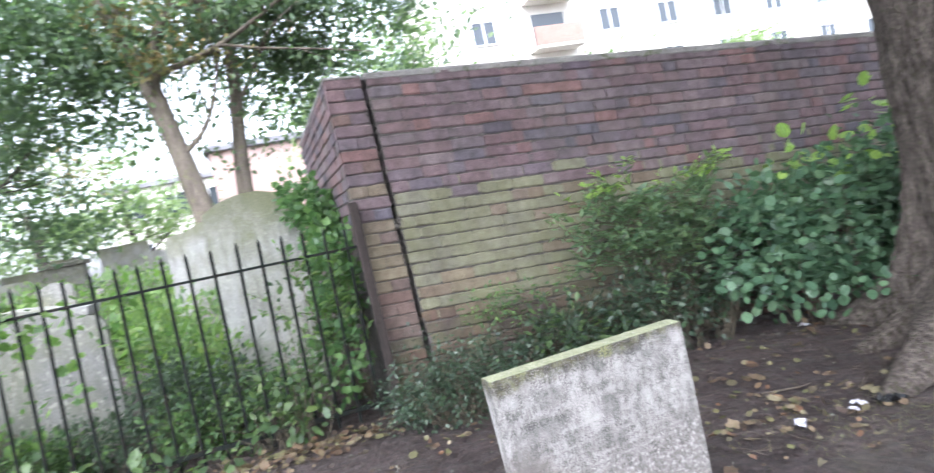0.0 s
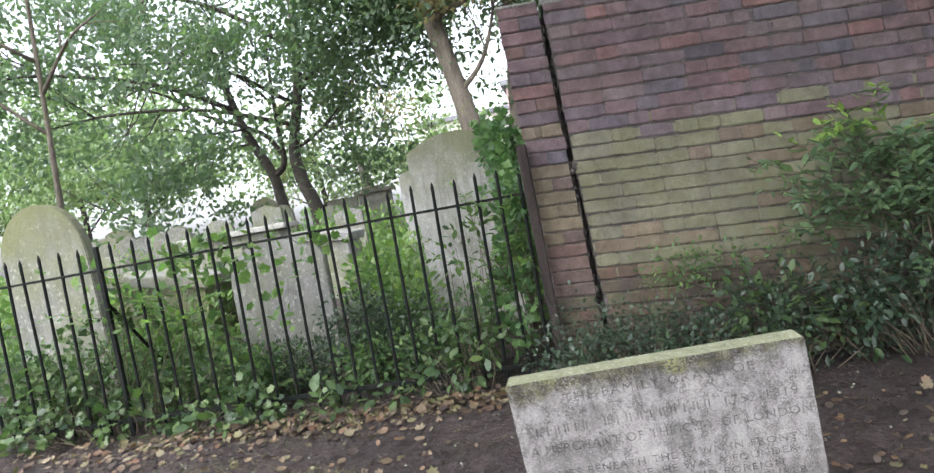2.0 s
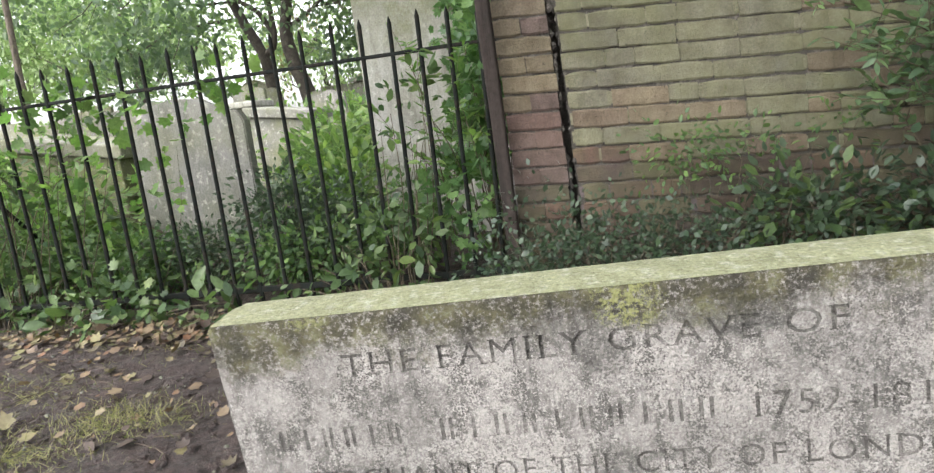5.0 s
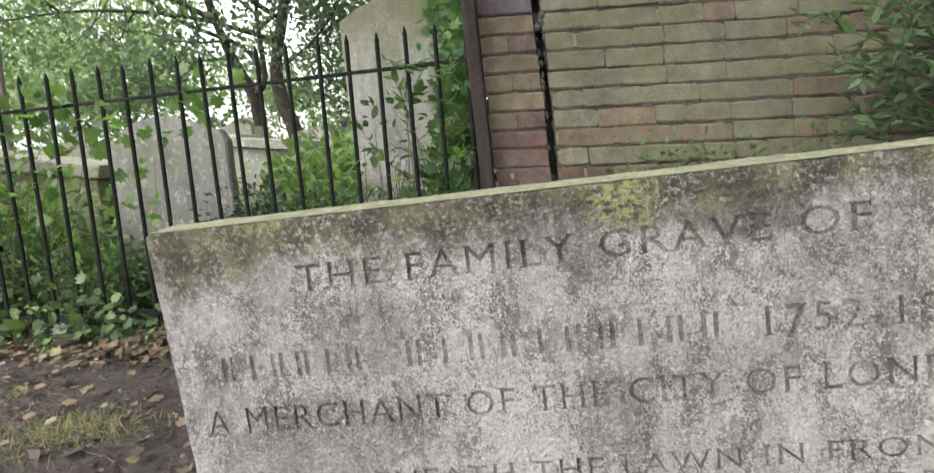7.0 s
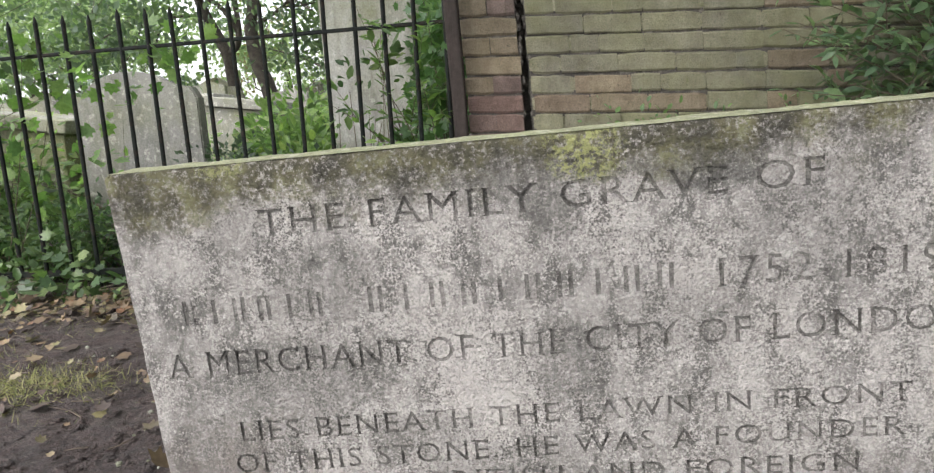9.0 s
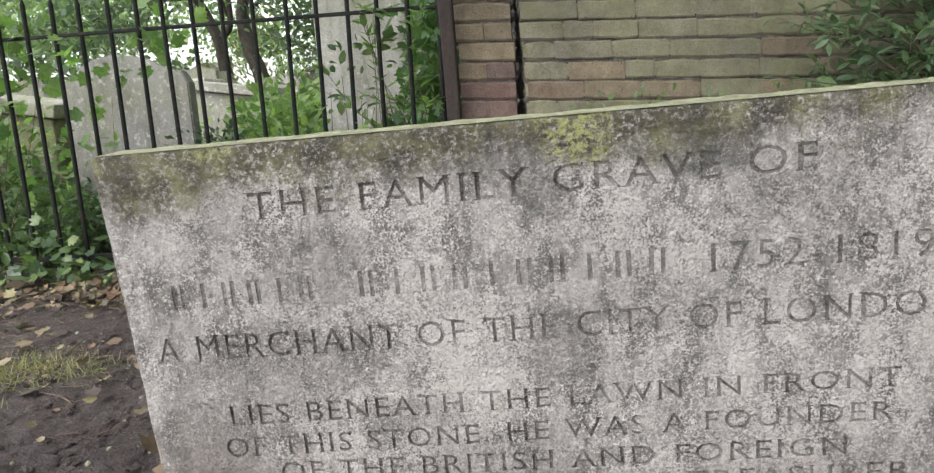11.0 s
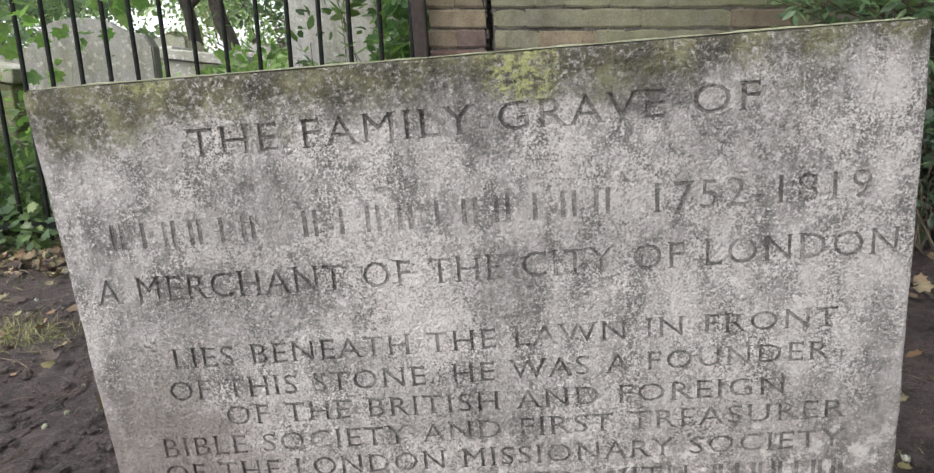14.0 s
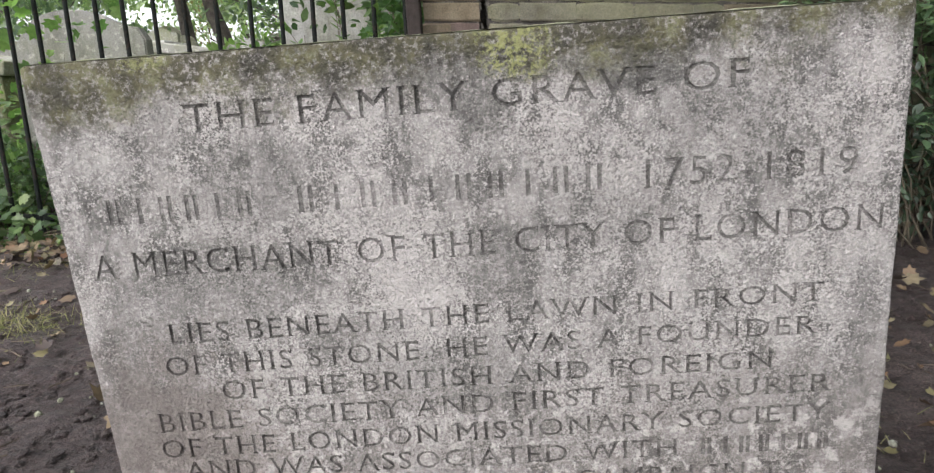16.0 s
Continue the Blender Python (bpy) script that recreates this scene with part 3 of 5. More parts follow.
# broken mortar clinging to the sides of the crack
lumps = []
for i in range(150):
    z, r = random.uniform(0.1, 2.05), random.uniform(0.004, 0.012)
    c = Vector(settle(random.choice((1.03, 1.036, 1.06, 1.064)) + random.uniform(-0.004, 0.004), FACE + random.uniform(0.008, 0.04), z))
    v, f = tube([c + Vector((0, 0, -r * 1.3)), c + Vector((random.uniform(-r, r) * 0.4, 0, 0)), c + Vector((0, 0, r * 1.5))], [r * 0.5, r, r * 0.4], 5, 0.6)
    lumps.append((v, f))
tagged(part("broken_mortar", mesh_of("broken_mortar", *joined(lumps), mat_mortar), mat_mortar, pier, "crumbled grey mortar"), kind="stuff")

# worn mortar that fills the upright joints of each course, nearly flush
for zone, tone, lo, hi in (("red", mat_joint_red, 19, 28), ("yellow", mat_joint_yellow, 7, 19), ("low", mat_joint_red, 0, 7)):
    strips = []
    for k in range(lo, hi):
        n = 60
        z0 = FIRST + k * PITCH + 0.007
        vs, fs = [], []
        for i in range(n + 1):
            x = 1.066 + (8.9 - 1.066) * (i / n) ** 1.6
            lift_z = 0.005 * noise.noise(Vector((x * 1.4, k * 0.3, 2)))
            for y, z in ((FACE + 0.03, z0), (FACE + 0.0075, z0 + 0.004), (FACE + 0.0075, z0 + 0.05), (FACE + 0.03, z0 + 0.054)):
                vs.append(settle(x, y, z + lift_z))
        for i in range(n):
            fs += [(i * 4 + j, (i + 1) * 4 + j, (i + 1) * 4 + j + 1, i * 4 + j + 1) for j in range(3)]
        strips.append((vs, fs))
    tagged(part("jointing", mesh_of("jointing", *joined(strips), tone), tone, wall), kind="stuff")
far_pieces = {m: [] for m in (mat_red_far, mat_yellow_far, mat_lowred_far)}
for k in range(28):
    z = FIRST + k * PITCH + BRICK_H / 2
    x = 1.066 + random.uniform(-0.009, 0.011)
    first = True
    while x < 9.0:
        length = 0.212 if random.random() < 0.5 else random.choice((0.104, 0.107, 0.16))
        first = False
        edge = 18.05 - 1.15 * min(max(0, x - 1.2), 1.5) + random.gauss(0, 0.4)
        zone = 2 if k < 6.9 + random.gauss(0, 0.5) else 1 if k < edge else 0
        c = settle(x + length / 2, FACE + 0.05 + random.uniform(-0.004, 0.005), z + random.uniform(-0.0015, 0.0015) + 0.005 * noise.noise(Vector((x * 1.4, k * 0.3, 2))))
        if x < 2.85:
            lay(length, (mat_red, mat_yellow if random.random() < 0.86 else mat_pier, mat_lowred)[zone], c, wall)
        else:
            bm = worn_brick(length, 0.1, BRICK_H)
            far_pieces[(mat_red_far, mat_yellow_far, mat_lowred_far)[zone]].append(
                ([Vector(c) + v.co for v in bm.verts], [tuple(v.index for v in f.verts) for f in bm.faces]))
            bm.free()
        x += length + 0.0055
for m, pieces in far_pieces.items():
    ob = part("brickwork", mesh_of("brickwork", *joined(pieces), m), m, wall)
    tagged(ob, kind="stuff")

# ---- iron railing ----
RAIL_Y = 4.12
fence = thing("iron_railing", (0, RAIL_Y, 0), "black iron railing with pointed bars beside the brick pier", "railing")


def pointed_bar(height, r):
    return mesh_of("bar", *tube([(0, 0, 0.02), (0, 0, height - 0.05), (0, 0, height - 0.03), (0, 0, height)], [r, r, r * 1.05, r * 0.2], 8), mat_iron, False)


bar_mesh = [pointed_bar(1.25 + d, 0.0098) for d in (-0.006, 0.0, 0.006)]
x, k = 0.69, 0
while x > -6.0:
    if abs(x + 2.03) < 0.06 or abs(x + 4.7) < 0.06:
        x -= 0.1309
        continue
    ob = new("bar", bar_mesh[k % 3])
    ob.location = (x, random.uniform(-0.002, 0.002), 0)
    ob.rotation_euler = (random.uniform(-0.006, 0.006), 0.012 + random.uniform(-0.012, 0.012), 0)
    ob.parent = fence
    x -= 0.1309
    k += 1
part("top_rail", box(6.85, 0.012, 0.016, (-2.62, 0.0, 1.08), 0.003), mat_iron, fence)
part("bottom_rail", box(6.85, 0.014, 0.03, (-2.62, 0.0, 0.085), 0.003), mat_iron, fence)
for px in (-2.03, -4.7):
    part("post", box(0.03, 0.03, 1.24, (px, 0.0, 0.0), 0.004), mat_iron, fence)
    part("stay", mesh_of("stay", *tube([(px, 0.015, 0.86), (px, 0.33, 0.5), (px + 0.02, 0.66, 0.12)], [0.012] * 3, 6), mat_iron), mat_iron, fence)

post = thing("timber_post", (0.768, 3.905, 0), "weathered brown timber post against the brick pier", "post")
bm = box(0.052, 0.06, 1.35, (0, 0, 0), 0.008, 2)
bmesh.ops.subdivide_edges(bm, edges=[e for e in bm.edges if abs(e.verts[0].co.z - e.verts[1].co.z) > 1], cuts=9)
for v in bm.verts:
    v.co.x += 0.006 * noise.noise(v.co * 3) - 0.02 * (v.co.z - 0.4)
    v.co.y += 0.005 * noise.noise(v.co * 4 + Vector((3, 1, 2)))
part("shaft", bm, mat_post, post)

# ---- memorial stone ----
TILT_Y = -1.8


# where a roman capital has serifs: at its foot and its head, on the stems at its left, middle and right
SERIFS = {"A": ("LR", ""), "B": ("L", "L"), "D": ("L", "L"), "E": ("LE", "LE"), "F": ("L", "LE"), "H": ("LR", "LR"), "I": ("M", "M"), "K": ("LR", "LR"), "L": ("LE", "L"), "M": ("LR", "LR"),
          "N": ("L", "LR"), "P": ("L", "L"), "R": ("LR", "L"), "T": ("M", "LE"), "U": ("", "LR"), "V": ("", "LR"), "W": ("", "LR"), "Y": ("M", "LR"), "1": ("M", ""), "S": ("", "E"), "C": ("", "E"), "G": ("", "E")}


def serifs(words, me, co, capital):
    """Corner points of the small bars that end the strokes of a line of capitals."""
    owner = list(range(len(co)))

    def find(i):
        while owner[i] != i:
            owner[i] = owner[owner[i]]
            i = owner[i]
        return i
    for e in me.edges:
        a, b = find(e.vertices[0]), find(e.vertices[1])
        owner[a] = b
    span = {}
    for i in range(len(co)):
        r, x = find(i), co[i, 0]
        a, b = span.get(r, (x, x))
        span[r] = (min(a, x), max(b, x))
    letters = []
    for a, b in sorted(span.values()):
        if letters and min(b, letters[-1][1]) - a > 0.5 * min(b - a, letters[-1][1] - letters[-1][0]):
            letters[-1] = (letters[-1][0], max(b, letters[-1][1]))
        else:
            letters.append((a, b))
    signs = words.replace(" ", "")
    boxes = []
    for ch, (a, b) in zip(signs, letters if len(letters) == len(signs) else ()):
        foot, head = SERIFS.get(ch, ("", ""))
        for marks, z0, z1 in ((foot, -0.008, 0.026), (head, capital - 0.026, capital + 0.008)):
            for m in marks:
                x0, x1 = {"L": (a - 0.045, a + 0.12), "R": (b - 0.12, b + 0.045), "M": ((a + b) / 2 - 0.085, (a + b) / 2 + 0.085), "E": (b - 0.03, b + 0.005)}[m]
                if m == "E":
                    z0, z1 = (z0, z1 + 0.1) if z0 < 0.3 else (z0 - 0.1, z1)
                boxes += [(x, y, z) for x in (x0, x1) for y in (z0, z1) for z in (-0.52, 0.5)]
    return np.array(boxes).reshape(-1, 3)


def text_mesh(words, x0, x1, base, cap, depth):
    """A solid of one line of capitals, to be cut into the stone. base and cap: the foot and the height of the line at both its ends. The cut is worn unevenly."""
    cu = bpy.data.curves.new("line", "FONT")
    cu.body, cu.size, cu.extrude, cu.offset, cu.resolution_u = words, 1.0, 0.5, -0.022, 3
    cu.bevel_depth, cu.bevel_resolution = 0.02, 0
    cu.space_character, cu.space_word = 1.15, 1.1
    ob = new("line", cu)
    bpy.context.view_layer.update()
    me = bpy.data.meshes.new_from_object(ob.evaluated_get(bpy.context.evaluated_depsgraph_get()))
    bpy.data.objects.remove(ob)
    co = np.empty(len(me.vertices) * 3)
    me.vertices.foreach_get("co", co)
    co = co.reshape(-1, 3)
    lo, hi = co.min(0), co.max(0)
    capital, count = 0.69, len(co)
    co = np.concatenate([co, serifs(words, me, co, capital)])
    out = np.empty_like(co)
    u = (co[:, 0] - lo[0]) / (hi[0] - lo[0])
    out[:, 0] = x0 + u * (x1 - x0)
    out[:, 2] = base[0] + (base[1] - base[0]) * u + co[:, 1] / capital * (cap[0] + (cap[1] - cap[0]) * u)
    wear = np.array([noise.noise(Vector((x * 45, z * 45, 4))) for x, z in out[:, (0, 2)]])
    shake = np.array([[noise.noise(Vector((x * 260, z * 260, 9))), noise.noise(Vector((x * 260, z * 260, 17)))] for x, z in out[:, (0, 2)]])
    out[:, 0] += 0.0007 * shake[:, 0]
    out[:, 2] += 0.0007 * shake[:, 1]
    floor_y = -STONE_D / 2 + np.clip(depth * (0.8 + 1.0 * wear), 0.0006, None)
    out[:, 1] = np.where(co[:, 2] > 0, -STONE_D / 2 - 0.004 - 0.004 * (co[:, 2] > 0.509), np.where(co[:, 2] > -0.509, -STONE_D / 2 + 0.0002, floor_y))
    faces = [tuple(p.vertices) for p in me.polygons]
    for k in range(count, len(co), 8):
        faces += [tuple(k + i for i in q) for q in ((0, 1, 3, 2), (4, 6, 7, 5), (0, 4, 5, 1), (2, 3, 7, 6), (0, 2, 6, 4), (1, 5, 7, 3))]
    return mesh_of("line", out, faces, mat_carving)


# words (or the count of letters in a name, which stand as plain bars), start and end along the stone, foot below its top and height at both ends
LINES = [
    ("THE FAMILY GRAVE OF", 0.127, 0.556, 0.060, 0.0538, 0.0215, 0.0205),
    (6, 0.045, 0.176, 0.1305, 0.1292, 0.0215, 0.0215), (10, 0.203, 0.455, 0.1285, 0.1247, 0.0215, 0.021),
    ("1752-1819", 0.481, 0.637, 0.1252, 0.1235, 0.0225, 0.0205), ("A MERCHANT OF THE CITY OF LONDON", 0.028, 0.658, 0.1765, 0.1672, 0.0215, 0.0195),
    ("LIES BENEATH THE LAWN IN FRONT", 0.083, 0.618, 0.2362, 0.2228, 0.0178, 0.0152), ("OF THIS STONE. HE WAS A FOUNDER", 0.074, 0.613, 0.2655, 0.2505, 0.0178, 0.0152),
    ("OF THE BRITISH AND FOREIGN", 0.12, 0.58, 0.2895, 0.279, 0.0175, 0.0152), ("BIBLE SOCIETY AND FIRST TREASURER", 0.059, 0.627, 0.319, 0.301, 0.0178, 0.0152),
    ("OF THE LONDON MISSIONARY SOCIETY", 0.056, 0.627, 0.3445, 0.327, 0.0178, 0.0152), ("AND WAS ASSOCIATED WITH", 0.074, 0.505, 0.3665, 0.3565, 0.0175, 0.0158),
    (7, 0.522, 0.632, 0.356, 0.354, 0.0158, 0.0152), ("CAMPAIGN TO", 0.42, 0.612, 0.384, 0.379, 0.0158, 0.0152), (13, 0.1, 0.4, 0.393, 0.385, 0.0175, 0.016),
]


def worn_slab(w, d, h, chip):
    """A block whose faces stay true and whose arrises are rounded and chipped."""
    def cuts(half, n):
        inner = [-half + 0.012 + (2 * half - 0.024) * i / n for i in range(n + 1)]
        return [-half, -half + 0.002, -half + 0.005] + inner + [half - 0.005, half - 0.002, half]
    ax = (cuts(w / 2, 44), cuts(d / 2, 4), cuts(h / 2, 44))
    half = (w / 2, d / 2, h / 2)
    bm = bmesh.new()
    for k in range(3):
        p, q = (k + 1) % 3, (k + 2) % 3
        for sign in (-1, 1):
            grid = []
            for a in ax[p]:
                row = []
                for b in ax[q]:
                    c = [0, 0, 0]
                    c[k], c[p], c[q] = sign * half[k], a, b
                    row.append(bm.verts.new(c))
                grid.append(row)
            for i in range(len(grid) - 1):
                for j in range(len(grid[0]) - 1):
                    f = (grid[i][j], grid[i + 1][j], grid[i + 1][j + 1], grid[i][j + 1])
                    bm.faces.new(f if sign > 0 else f[::-1])
    bmesh.ops.remove_doubles(bm, verts=bm.verts[:], dist=1e-5)
    for v in bm.verts:
        r = chip * (0.5 + 0.5 * max(0, 1 + noise.noise(v.co * 26) + 0.8 * noise.noise(v.co * 75)))
        core = Vector([max(-half[k] + r, min(half[k] - r, v.co[k])) for k in range(3)])
        out = v.co - core
        if sum(1 for c in out if abs(c) > 1e-6) > 1:
            v.co = core + out.normalized() * r
        v.co.z += h / 2
    bmesh.ops.recalc_face_normals(bm, faces=bm.faces[:])
    return bm


def memorial_stone():
    stone = thing("memorial_stone", (1.085, 1.8 + STONE_D / 2, -0.05), "pale lichened limestone memorial with carved capitals and a mossy top", "gravestone", turn=(0.6, TILT_Y, 0))
    bm = worn_slab(STONE_W, STONE_D, STONE_H, 0.0045)
    for v in bm.verts:
        down = 1 - v.co.z / STONE_H
        v.co.x += (0.5 - v.co.x / STONE_W) * 0.024 * down - (0.5 + v.co.x / STONE_W) * 0.004 * down
    ob = part("slab", bm, mat_memorial, stone)
    pieces = bpy.data.meshes.new("lettering")
    cut = bmesh.new()
    for words, a, b, v0, v1, cap0, cap1 in LINES:
        a, b, foot = a - STONE_W / 2, b - STONE_W / 2, (STONE_H - v0, STONE_H - v1)
        if isinstance(words, str):
            cut.from_mesh(text_mesh(words, a, b, foot, (cap0, cap1), 0.0023))
            continue
        cell = (b - a) / words
        for i in range(words):
            for side in ((-0.2, 0.14), (-0.03,), (-0.2, 0.14))[i % 3]:
                me = bpy.data.meshes.new("bar")
                u = (i + 0.5 + side) / words
                bar = box(0.0034, 0.0052, cap0 * 0.97, (a + cell * (i + 0.5 + side), -STONE_D / 2 - 0.0017, foot[0] + (foot[1] - foot[0]) * u), 0, 1, 0.0004)
                bar.to_mesh(me)
                bar.free()
                cut.from_mesh(me)
    bmesh.ops.remove_doubles(cut, verts=cut.verts[:], dist=1e-6)
    bmesh.ops.recalc_face_normals(cut, faces=cut.faces[:])
    cut.to_mesh(pieces)
    cut.free()
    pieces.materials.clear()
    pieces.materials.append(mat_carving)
    cutter = new("lettering", pieces)
    cutter.matrix_world = stone.matrix_basis
    mod = ob.modifiers.new("carve", "BOOLEAN")
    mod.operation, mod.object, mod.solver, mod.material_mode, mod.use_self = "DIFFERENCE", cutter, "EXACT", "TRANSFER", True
    bpy.context.view_layer.update()
    carved = bpy.data.meshes.new_from_object(ob.evaluated_get(bpy.context.evaluated_depsgraph_get()))
    ob.modifiers.clear()
    bpy.data.objects.remove(cutter)
    ob.data = carved
    # the cushion of moss along the top
    n = 64
    mv, mf = [], []
    for i in range(n + 1):
        x = -STONE_W / 2 + 0.004 + (STONE_W - 0.01) * i / n
        for j in range(9):
            y = -STONE_D / 2 + 0.0015 + (STONE_D - 0.003) * j / 8
            edge = min(1, 3.0 * min(j, 8 - j) / 8)
            h = (0.0012 + 0.0014 * noise.noise(Vector((x * 40, y * 40, 0))) + 0.001 * noise.noise(Vector((x * 130, y * 130, 3)))) * edge
            mv.append((x, y, STONE_H + 0.0006 * edge + max(h, 0.0002)))
    mf = [(i * 9 + j, (i + 1) * 9 + j, (i + 1) * 9 + j + 1, i * 9 + j + 1) for i in range(n) for j in range(8)]
    part("moss", mesh_of("moss", mv, mf, mat_moss, True), mat_moss, stone, "yellow-green moss cushion")


memorial_stone()

# ---- headstones behind the railing ----


def headstone(place, width, height, depth, outline, material, label, turn=(0, 0, 0), group="headstones behind the railing"):
    """A slab whose top follows an outline of (across 0 to 1, height 0 to 1)."""
    me_name = "headstone"
    bm = bmesh.new()
    pts = [(-0.5 * width, -0.3)] + [((u - 0.5) * width, w * height) for u, w in outline] + [(0.5 * width, -0.3)]
    f = bm.faces.new([bm.verts.new((x, -depth / 2, z)) for x, z in pts])
    r = bmesh.ops.extrude_face_region(bm, geom=[f])
    for v in r["geom"]:
        if isinstance(v, bmesh.types.BMVert):
            v.co.y += depth
    bmesh.ops.recalc_face_normals(bm, faces=bm.faces[:])
    bmesh.ops.bevel(bm, geom=[e for e in bm.edges if abs(e.verts[0].co.y - e.verts[1].co.y) < 1e-5], offset=0.008, segments=2, affect="EDGES")
    me = bpy.data.meshes.new(me_name)
    bm.to_mesh(me)
    bm.free()
    me.materials.append(material)
    ob = new(me_name, me)
    ob.matrix_basis = pose(*place, *turn)
    return tagged(ob, label, "headstone", group)


def arch(n, low, flat=0.0):
    """Shoulders at the height low and an arch between them."""
    out = [(0, low)]
    for i in range(n + 1):
        a = math.pi * (1 - i / n)
        out.append((0.5 + (0.5 - flat) * math.cos(a), low + (1 - low) * math.sin(a) ** 0.8))
    return out + [(1, low)]


camber = [(0, 0.93), (0.06, 0.945), (0.16, 0.97), (0.3, 0.99), (0.45, 1.0), (0.62, 0.998), (0.78, 0.98), (0.92, 0.95), (1, 0.93)]
round_top = [(0, 0.72)] + [(0.5 - 0.5 * math.cos(math.pi * i / 14), 0.72 + 0.28 * math.sin(math.pi * i / 14)) for i in range(1, 14)] + [(1, 0.72)]
ogee = [(0, 0.9), (0.03, 0.925), (0.1, 0.94), (0.22, 0.942), (0.3, 0.965), (0.4, 0.99), (0.5, 1.0), (0.6, 0.99), (0.7, 0.965), (0.78, 0.942), (0.9, 0.94), (0.97, 0.925), (1, 0.9)]
saddle = [(0, 0.77), (0.03, 0.83), (0.1, 0.9), (0.17, 0.95), (0.28, 0.985), (0.42, 1.0), (0.55, 0.992), (0.68, 0.965), (0.8, 0.915), (0.88, 0.895), (0.95, 0.885), (1, 0.82)]
flat_top = [(0, 0.97), (0.03, 1.0), (0.97, 1.0), (1, 0.97)]

headstone((0.2, 5.15, 0.1), 0.67, 1.53, 0.1, camber, mat_hs[0], "tall pale headstone with a cambered mossy top, half hidden by ivy", (-1, -1.0, 1))
headstone((-0.22, 6.7, 0.16), 0.82, 1.42, 0.1, ogee, mat_hs[0], "pale headstone with a scrolled top behind a taller one", (0, 0.5, 0))
headstone((-1.25, 5.0, 0.08), 0.75, 1.01, 0.09, saddle, mat_hs[3], "leaning grey headstone with a worn peaked top in undergrowth", (-3, -1.0, 3))
headstone((-3.1, 5.0, 0.08), 0.72, 1.6, 0.1, round_top, mat_hs[1], "grey-green round-topped headstone behind the railing", (0, -1.5, 4))
headstone((-2.95, 12.0, 0.38), 0.52, 1.0, 0.1, ogee, mat_hs[2], "small dark headstone with a shaped top behind a table tomb", (0, -1, 4))


def ledger_tomb(place, length, depth, height, tilt, body_mat, lid_mat, label):
    """A sunken chest tomb; its lid, which has slipped, slopes along its length."""
    tomb = thing("chest_tomb", place, label, "tomb", "sunken tombs behind the railing")
    body = box(length * 0.88, depth * 0.84, height + 0.3, (0, 0, -0.3), 0.015, 2)
    for v in body.verts:
        if v.co.z > 0:
            v.co.z -= v.co.x * math.tan(radians(tilt))
    part("body", body, body_mat, tomb)
    lid = part("lid", worn_slab(length, depth, 0.1, 0.014), lid_mat, tomb, "worn stone lid")
    lid.data.materials[0] = lid_mat
    lid.matrix_basis = pose(0, 0, height + 0.004, 0, tilt, 0)


ledger_tomb((-2.72, 5.95, 0.1), 1.0, 0.6, 0.74, 9, mat_moss_stone, mat_hs[1], "mossy sunken chest tomb with a sloping grey lid")
ledger_tomb((-2.03, 8.2, 0.24), 0.78, 0.6, 0.71, 8, mat_hs[1], mat_hs[3], "grey chest tomb with a tilted lid")


def capped_tomb(place, width, depth, height, material, label):
    tomb = thing("pedestal_tomb", place, label, "tomb", "tombs among the far headstones")
    part("body", box(width * 0.82, depth * 0.8, height * 0.84, (0, 0, 0), 0.02), material, tomb)
    part("cap", box(width, depth, height * 0.09, (0, 0, height * 0.84), 0.03, 2), material, tomb)
    part("crown", box(width * 0.6, depth * 0.6, height * 0.07, (0, 0, height * 0.93), 0.04, 2), material, tomb)


def gz(x, y):
    return lift(x, y) - 0.03


far_rows = [(-3.2, 20.0, 1.25, 1.38, flat_top, 0), (-5.75, 20.0, 0.95, 1.1, flat_top, 1), (-8.2, 20.0, 0.95, 1.55, round_top, 1), (-2.35, 19.4, 0.7, 1.1, ogee, 0),
            (-9.2, 14.5, 0.75, 1.2, round_top, 2), (-8.3, 14.2, 0.8, 1.15, camber, 2), (-7.55, 14.0, 0.7, 1.22, round_top, 2), (-6.75, 14.2, 0.72, 1.18, round_top, 1),
            (-5.9, 15.0, 0.75, 1.3, ogee, 1), (-10.2, 15.0, 0.8, 1.25, camber, 2), (-7.0, 18.5, 0.6, 1.25, round_top, 1), (-4.9, 16.5, 0.62, 1.0, camber, 1),
            (-11.5, 17.5, 0.8, 1.4, camber, 1), (-12.8, 16, 0.7, 1.2, round_top, 2), (-1.3, 21.5, 0.8, 1.4, camber, 1), (-3.9, 9.2, 0.6, 0.85, camber, 1), (-5.2, 8.4, 0.7, 1.0, round_top, 1), (-6.6, 9.5, 0.7, 1.1, ogee, 1)]
for x, y, wd, ht, shape, m in far_rows:
    headstone((x, y, gz(x, y)), wd, ht, 0.12, shape, mat_hs[m],
              {0: "pale weathered headstone in a far row", 1: "grey-green headstone in a far row", 2: "dark weathered headstone in a far row"}[m],
              (random.uniform(-3, 3), random.uniform(-2, 2), random.uniform(-8, 8)), "far row of headstones")
capped_tomb((-4.68, 20.0, gz(-4.7, 20)), 1.1, 0.8, 1.3, mat_hs[2], "dark stone pedestal tomb with a stepped cap")
ledge = thing("table_tomb", (-4.6, 11.0, gz(-4.6, 11)), "long flat-topped stone table tomb among the headstones", "tomb", turn=(0, 0, 6))
part("base", box(1.6, 0.62, 0.86, (0, 0, 0), 0.02), mat_hs[1], ledge)
part("top_slab", box(1.85, 0.85, 0.09, (0, 0, 0.86), 0.02, 2), mat_hs[0], ledge, "pale flat slab")

# ---- trees ----


